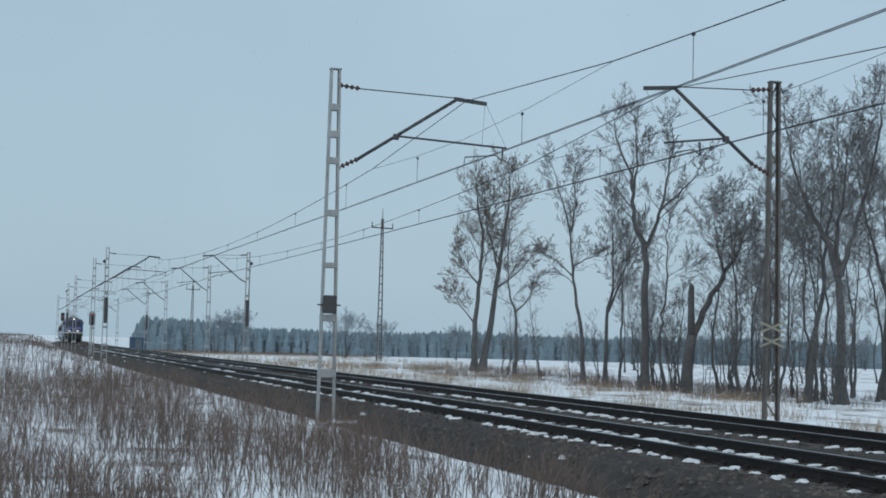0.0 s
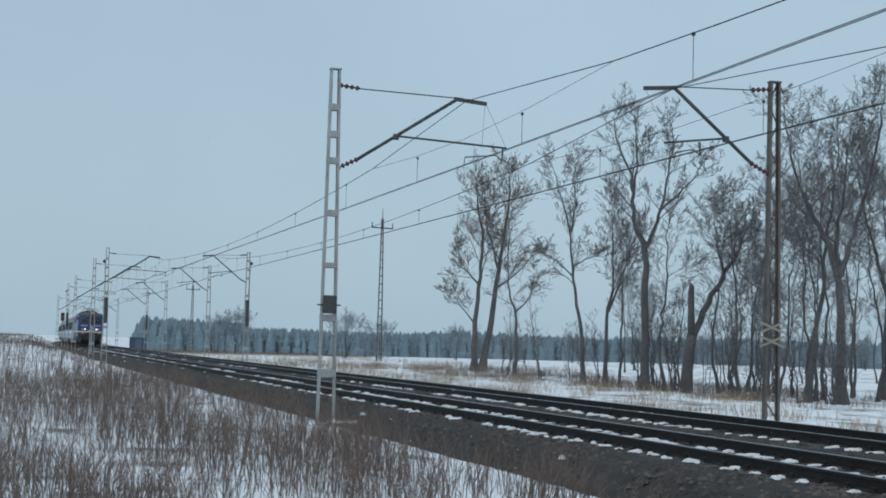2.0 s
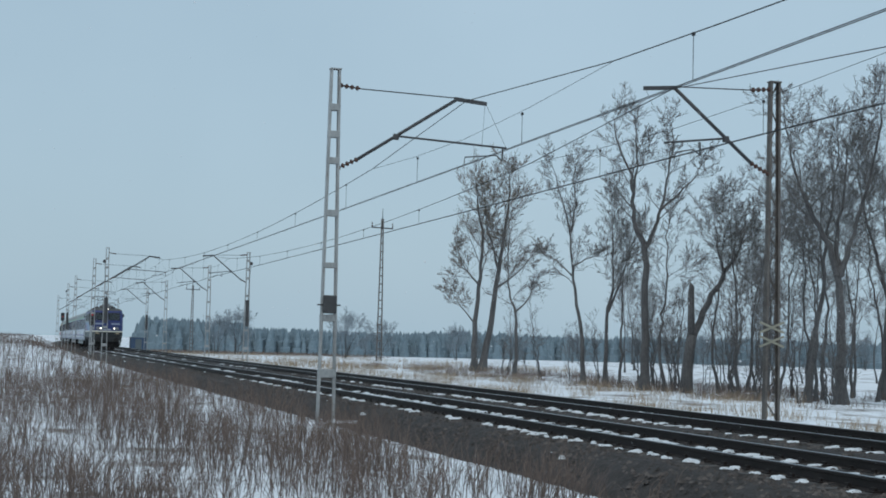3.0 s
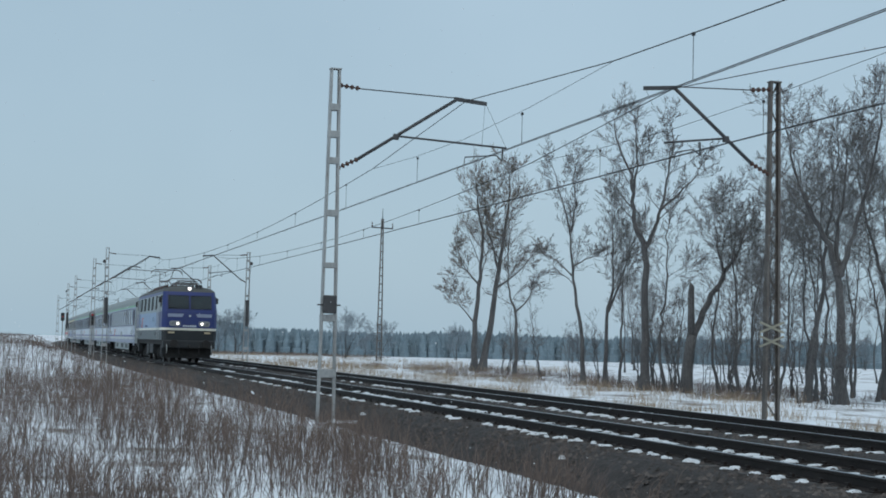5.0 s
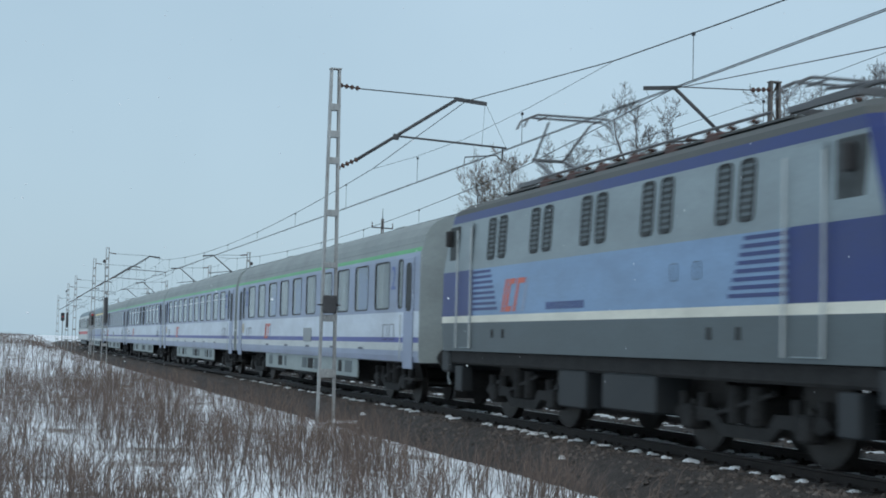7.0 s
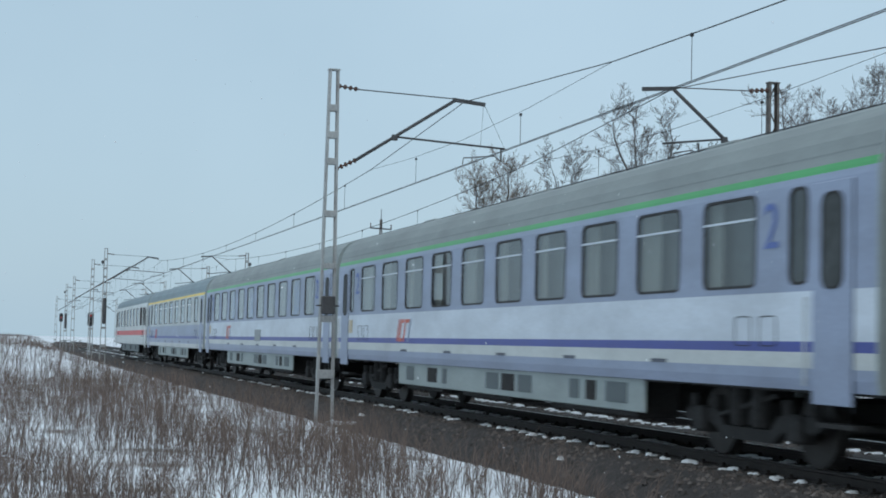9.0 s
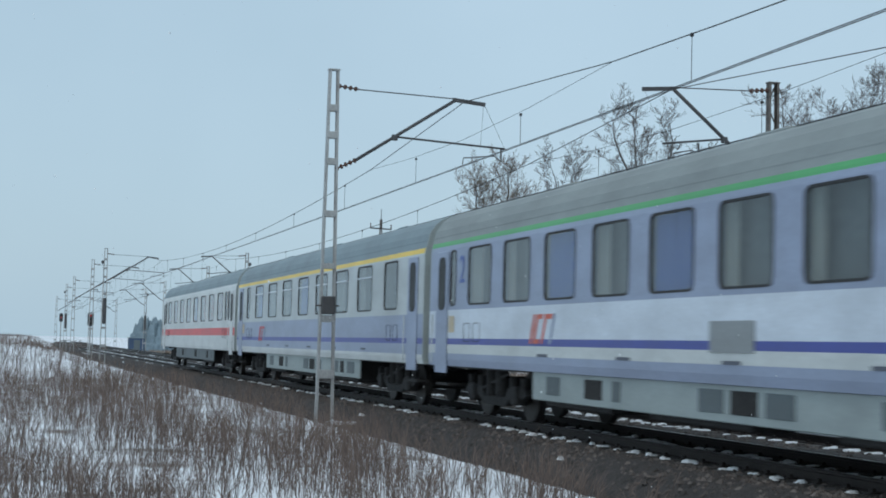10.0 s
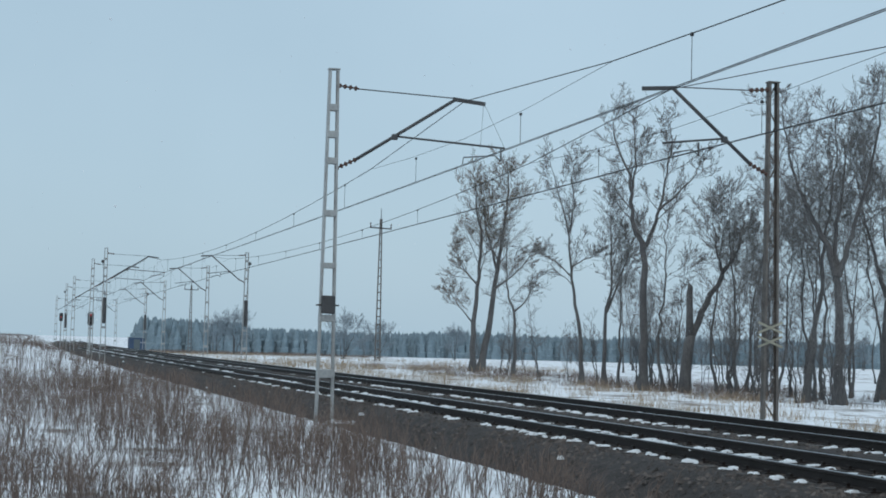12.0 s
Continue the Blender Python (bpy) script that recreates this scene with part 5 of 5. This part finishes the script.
sleeper_mesh = sleeper_shape().mesh("sleeper", M_SLEEPER)
plate_mesh = Shape().box(-0.17, 0.17, -0.08, 0.08, 0.0, 0.022).box(-0.13, -0.09, -0.05, 0.05, 0.02, 0.06).box(0.09, 0.13, -0.05, 0.05, 0.02, 0.06).mesh("rail_chair", M_RAIL)
rnd = random.Random(21)
for centre, track in TRACKS:
    rest = Shape()
    k = 0
    y = 10.0
    while y < 200:
        m = pose(centre + bend(y) + rnd.uniform(-0.02, 0.02), y, -0.155, 0, 0, rnd.uniform(-0.8, 0.8))
        if k < 110:
            part("sleeper", sleeper_mesh, None, track, at=m)
            for side in (-0.75, 0.75):
                part("rail_chair", plate_mesh, None, track, at=m @ pose(side, 0, -0.004))
        else:
            a, b = y - 0.12, y + 0.12
            c = centre + bend(y)
            rest.add([(c - 1.25, a, -0.155), (c + 1.25, a, -0.155), (c + 1.25, b, -0.155), (c - 1.25, b, -0.155)], [(0, 1, 2, 3)])
        y += 0.6
        k += 1
    ob = part("far_sleepers", rest, M_SLEEPER, track)
    tagged(ob, kind="stuff")


def snow_lumps():
    """Loose snow lying on the sleepers: at their near ends, behind the near rail and at their far ends."""
    rnd = random.Random(31)
    s = Shape()

    def lump_at(cx, cy, z, w, d, h):
        n = 9
        a0 = rnd.random() * 6
        low, mid = [], []
        for j in range(n):
            a = a0 + 6.283 * j / n
            q = rnd.uniform(0.75, 1.2)
            low.append((cx + w * q * math.cos(a), cy + d * q * math.sin(a), z - 0.01))
            mid.append((cx + w * 0.7 * q * math.cos(a), cy + d * 0.7 * q * math.sin(a), z + h * rnd.uniform(0.6, 1.0)))
        s.loft([low, mid], True, False)
        s.add(mid + [(cx, cy, z + h * 1.15)], [(j, (j + 1) % n, n) for j in range(n)])

    y = 10.0
    while y < 190:
        thin = 1.0 if y < 45 else 0.6 if y < 65 else 0.15
        for c, off, chance, w in ((NEAR, -1.10, 0.72, 0.18), (NEAR, 0.40, 0.95, 0.26), (FAR, -1.16, 0.93, 0.24), (FAR, 0.46, 0.30, 0.14)):
            if rnd.random() < chance * thin:
                for q in range(rnd.choice((1, 2, 2, 3))):
                    lump_at(c + bend(y) + off + rnd.uniform(-0.5, 0.5) * w, y + rnd.uniform(-0.07, 0.07), -0.157, w * rnd.uniform(0.25, 0.7), rnd.uniform(0.03, 0.09), rnd.uniform(0.012, 0.05))
        if rnd.random() < 0.12 * thin:
            lump_at(NEAR + bend(y) - 1.7 - rnd.random() * 0.6, y + rnd.random() * 0.5, -0.24 - rnd.random() * 0.1, 0.07, 0.06, 0.05)
        y += 0.6
    for k in range(7):
        lump_at(7.75 + rnd.uniform(-0.25, 0.3), 34.1 + rnd.uniform(-0.5, 0.3), -0.47, 0.16, 0.14, 0.05)
    ob = part("snow_on_sleepers", s, M_SNOW, smooth=True)
    tagged(ob, "small ragged lumps of snow lying on the sleepers", "snow", kind="stuff")


snow_lumps()


def loose_stones(name, label, count, seed, area, size, mat):
    """Angular stones lying on the bed, each a lopsided block."""
    g = random.Random(seed)
    s = Shape()
    base = [(1, 0, 0), (0.2, 0.9, 0.1), (-0.9, 0.3, 0), (-0.3, -0.9, 0.1), (0.3, 0.2, 0.8), (-0.3, -0.2, 0.7)]
    faces = [(0, 1, 4), (1, 2, 5, 4), (2, 3, 5), (3, 0, 4, 5)]
    for i in range(count):
        y = area[2] + (area[3] - area[2]) * g.random() ** 1.6
        u = area[0] + (area[1] - area[0]) * g.random()
        x = u + bend(y)
        c = u - (NEAR + FAR) / 2
        z = bed[0][1]
        for (xa, za), (xb, zb) in zip(bed, bed[1:]):
            if xa <= c <= xb:
                z = za + (zb - za) * (c - xa) / (xb - xa)
        r = size * g.uniform(0.5, 1.5)
        a = g.random() * 6.283
        ca, sa = math.cos(a), math.sin(a)
        v = []
        for px, py, pz in base:
            px, py, pz = px * r * g.uniform(0.7, 1.2), py * r * g.uniform(0.7, 1.2), pz * r * g.uniform(0.6, 1.1)
            v.append((x + px * ca - py * sa, y + px * sa + py * ca, z + pz - 0.01))
        s.add(v, faces)
    return tagged(part(name, s, mat), label, "stones", kind="stuff")


M_STONE = material("loose ballast stone", (0.085, 0.073, 0.067), 0.9, vary=0.3, scale=4, fine=40, per_island=0.55)
loose_stones("ballast_stones", "loose dark angular stones on the ballast shoulder and between the rails", 15000, 8, (NEAR - 3.2, NEAR + 3.0, 14, 70), 0.045, M_STONE)


# ---- dead weeds and grass ----
def stalk_field(name, label, mat, count, seed, area, size, thick, clump, bank=False, lean=0.16, twigs=0, gap=0.42):
    """Upright dead stalks, each a tapered three-sided blade with a bend, gathered in clumps."""
    g = np.random.default_rng(seed)
    x0, x1, y0, y1 = area
    px, py, ph = [], [], []
    while len(px) < count:
        x, y = x0 + (x1 - x0) * g.random(), y0 + (y1 - y0) * g.random() ** 1.5
        u = x - bend(y)
        v = 0.5 + 0.55 * lump(x * 1.0, y * 0.55, clump) + 0.35 * lump(x + 40, y * 0.7, clump * 0.33)
        if g.random() > max(0.0, min(1.0, (v - gap) * 3.0)):
            continue
        px.append(x)
        py.append(y)
        ph.append(0.55 + 0.75 * max(0.0, min(1.0, v)))
    n = count
    px, py, ph = np.array(px), np.array(py), np.array(ph)
    pz = np.array([ground_height(x, y) for x, y in zip(px, py)]) - 0.02
    h = size * ph * g.uniform(0.4, 1.3, n)
    r = thick * g.uniform(0.7, 1.3, n)
    dx, dy = g.normal(0, lean, n) * h, g.normal(0, lean, n) * h
    if twigs:
        # side shoots that leave the stalk part of the way up
        k = g.uniform(0.3, 0.7, (twigs, n))
        sx, sy, sz, sh = px + 0.5 * k * dx, py + 0.5 * k * dy, pz + k * h, h * g.uniform(0.25, 0.5, (twigs, n))
        px, py, pz = (np.concatenate((one[None], more)).reshape(-1) for one, more in ((px, sx), (py, sy), (pz, sz)))
        dx, dy = np.concatenate((dx, (dx + g.normal(0, 0.35, (twigs, n)) * sh).reshape(-1))), np.concatenate((dy, (dy + g.normal(0, 0.35, (twigs, n)) * sh).reshape(-1)))
        h = np.concatenate((h[None], sh)).reshape(-1)
        r = np.concatenate((r, np.tile(r * 0.7, twigs)))
        n = n * (twigs + 1)
    a = g.uniform(0, 6.283, n)
    verts = np.empty((n, 7, 3))
    for j in range(3):
        ang = a + 2.0944 * j
        verts[:, j] = np.stack((px + r * np.cos(ang), py + r * np.sin(ang), pz), 1)
        verts[:, 3 + j] = np.stack((px + 0.35 * dx + 0.75 * r * np.cos(ang), py + 0.35 * dy + 0.75 * r * np.sin(ang), pz + 0.55 * h), 1)
    verts[:, 6] = np.stack((px + dx, py + dy, pz + h), 1)
    quad = np.array([(0, 1, 4, 3), (1, 2, 5, 4), (2, 0, 3, 5)])
    tri = np.array([(3, 4, 6), (4, 5, 6), (5, 3, 6)])
    off = np.arange(n)[:, None, None] * 7
    loops = np.concatenate(((quad[None] + off).reshape(n, -1), (tri[None] + off).reshape(n, -1)), 1)
    me = bpy.data.meshes.new(name)
    me.vertices.add(n * 7)
    me.vertices.foreach_set("co", verts.reshape(-1))
    me.loops.add(n * 21)
    me.loops.foreach_set("vertex_index", loops.reshape(-1).astype(np.int32))
    me.polygons.add(n * 6)
    starts = (np.arange(n)[:, None] * 21 + np.array([0, 4, 8, 12, 15, 18])[None]).reshape(-1)
    me.polygons.foreach_set("loop_start", starts.astype(np.int32))
    me.update(calc_edges=True)
    me.validate()
    me.materials.append(mat)
    return tagged(part(name, me, None), label, "weeds", kind="stuff")


stalk_field("meadow_weeds", "dense reddish-brown dead weed stalks rising from the snow", M_STALK, 5600, 1, (-0.5, 6.9, 14, 60), 0.70, 0.0042, 1.9, twigs=4, gap=0.34, lean=0.24)
stalk_field("far_meadow_weeds", "brown dead weeds farther out on the meadow", M_STALK, 6500, 2, (-14, 6.4, 50, 230), 0.70, 0.008, 4.0, twigs=2, gap=0.30)
stalk_field("horizon_weeds", "dense brown weeds where the meadow meets the sky", M_STALK, 9000, 6, (-60, 14, 190, 520), 0.65, 0.03, 9.0, lean=0.3, gap=0.05)
stalk_field("bank_weeds", "short dark dead weeds on the ballast shoulder", M_BANKWEED, 4500, 3, (7.6, 8.7, 13, 130), 0.14, 0.005, 1.5, lean=0.6, gap=0.2)
stalk_field("field_grass", "pale dry grass tufts along the far edge of the line", M_STRAW, 9000, 4, (17.8, 31.0, 26, 150), 0.36, 0.007, 2.0, lean=0.4, gap=0.5)
stalk_field("far_field_weeds", "hazy brown weeds far out beyond the line", M_STALK, 6000, 9, (25, 75, 290, 450), 0.7, 0.03, 9.0, lean=0.3, gap=0.05)
stalk_field("field_edge_grass", "tan dry grass on the low bank beyond the line", M_STRAW, 3600, 7, (19.5, 46.0, 110, 270), 0.50, 0.014, 5.0, lean=0.35, gap=0.42)
stalk_field("wood_grass", "dry grass and litter under the bare trees", M_STALK, 9000, 5, (28.0, 40.0, 48, 130), 0.45, 0.008, 2.2, lean=0.4)



# ---- snowflakes near the camera, drifting down and along ----
FLAKES = []


def flake_swarm(seed, count, size):
    g = random.Random(seed)
    s = Shape()
    for i in range(count):
        x, y, z = g.uniform(-22, 14), g.uniform(11, 34), g.uniform(-14, 16)
        r = size * g.uniform(0.5, 1.15)
        s.add([(x + r, y, z), (x - r, y, z + r * 0.3), (x, y + r, z), (x, y - r * 0.7, z), (x, y, z + r), (x, y, z - r * 0.8)],
              [(0, 2, 4), (2, 1, 4), (1, 3, 4), (3, 0, 4), (2, 0, 5), (1, 2, 5), (3, 1, 5), (0, 3, 5)])
    ob = part("snowflakes", s, M_SNOW)
    FLAKES.append(ob)
    return tagged(ob, "loose white snowflakes drifting through the air", "snow", kind="stuff")


flake_swarm(1, 2600, 0.007)
flake_swarm(2, 1800, 0.010)


def motions():
    times = [i * 0.5 for i in range(25)]
    for ob, behind in TRAIN:
        rows = []
        for t in times:
            y = FRONT_AT_ZERO - SPEED * t + behind
            rows.append((t, pose(NEAR + bend(y), y, 0, 0, 0, -math.degrees(max(0.0, y - 60) / 8500))))
        walk(ob, rows)
    for k, ob in enumerate(FLAKES):
        walk(ob, [(t, pose((0.9 + 0.4 * k) * t, -0.3 * t, 12.0 - (0.9 + 0.25 * k) * t)) for t in (0.0, 3.0, 6.0, 9.0, 12.0)])


motions()
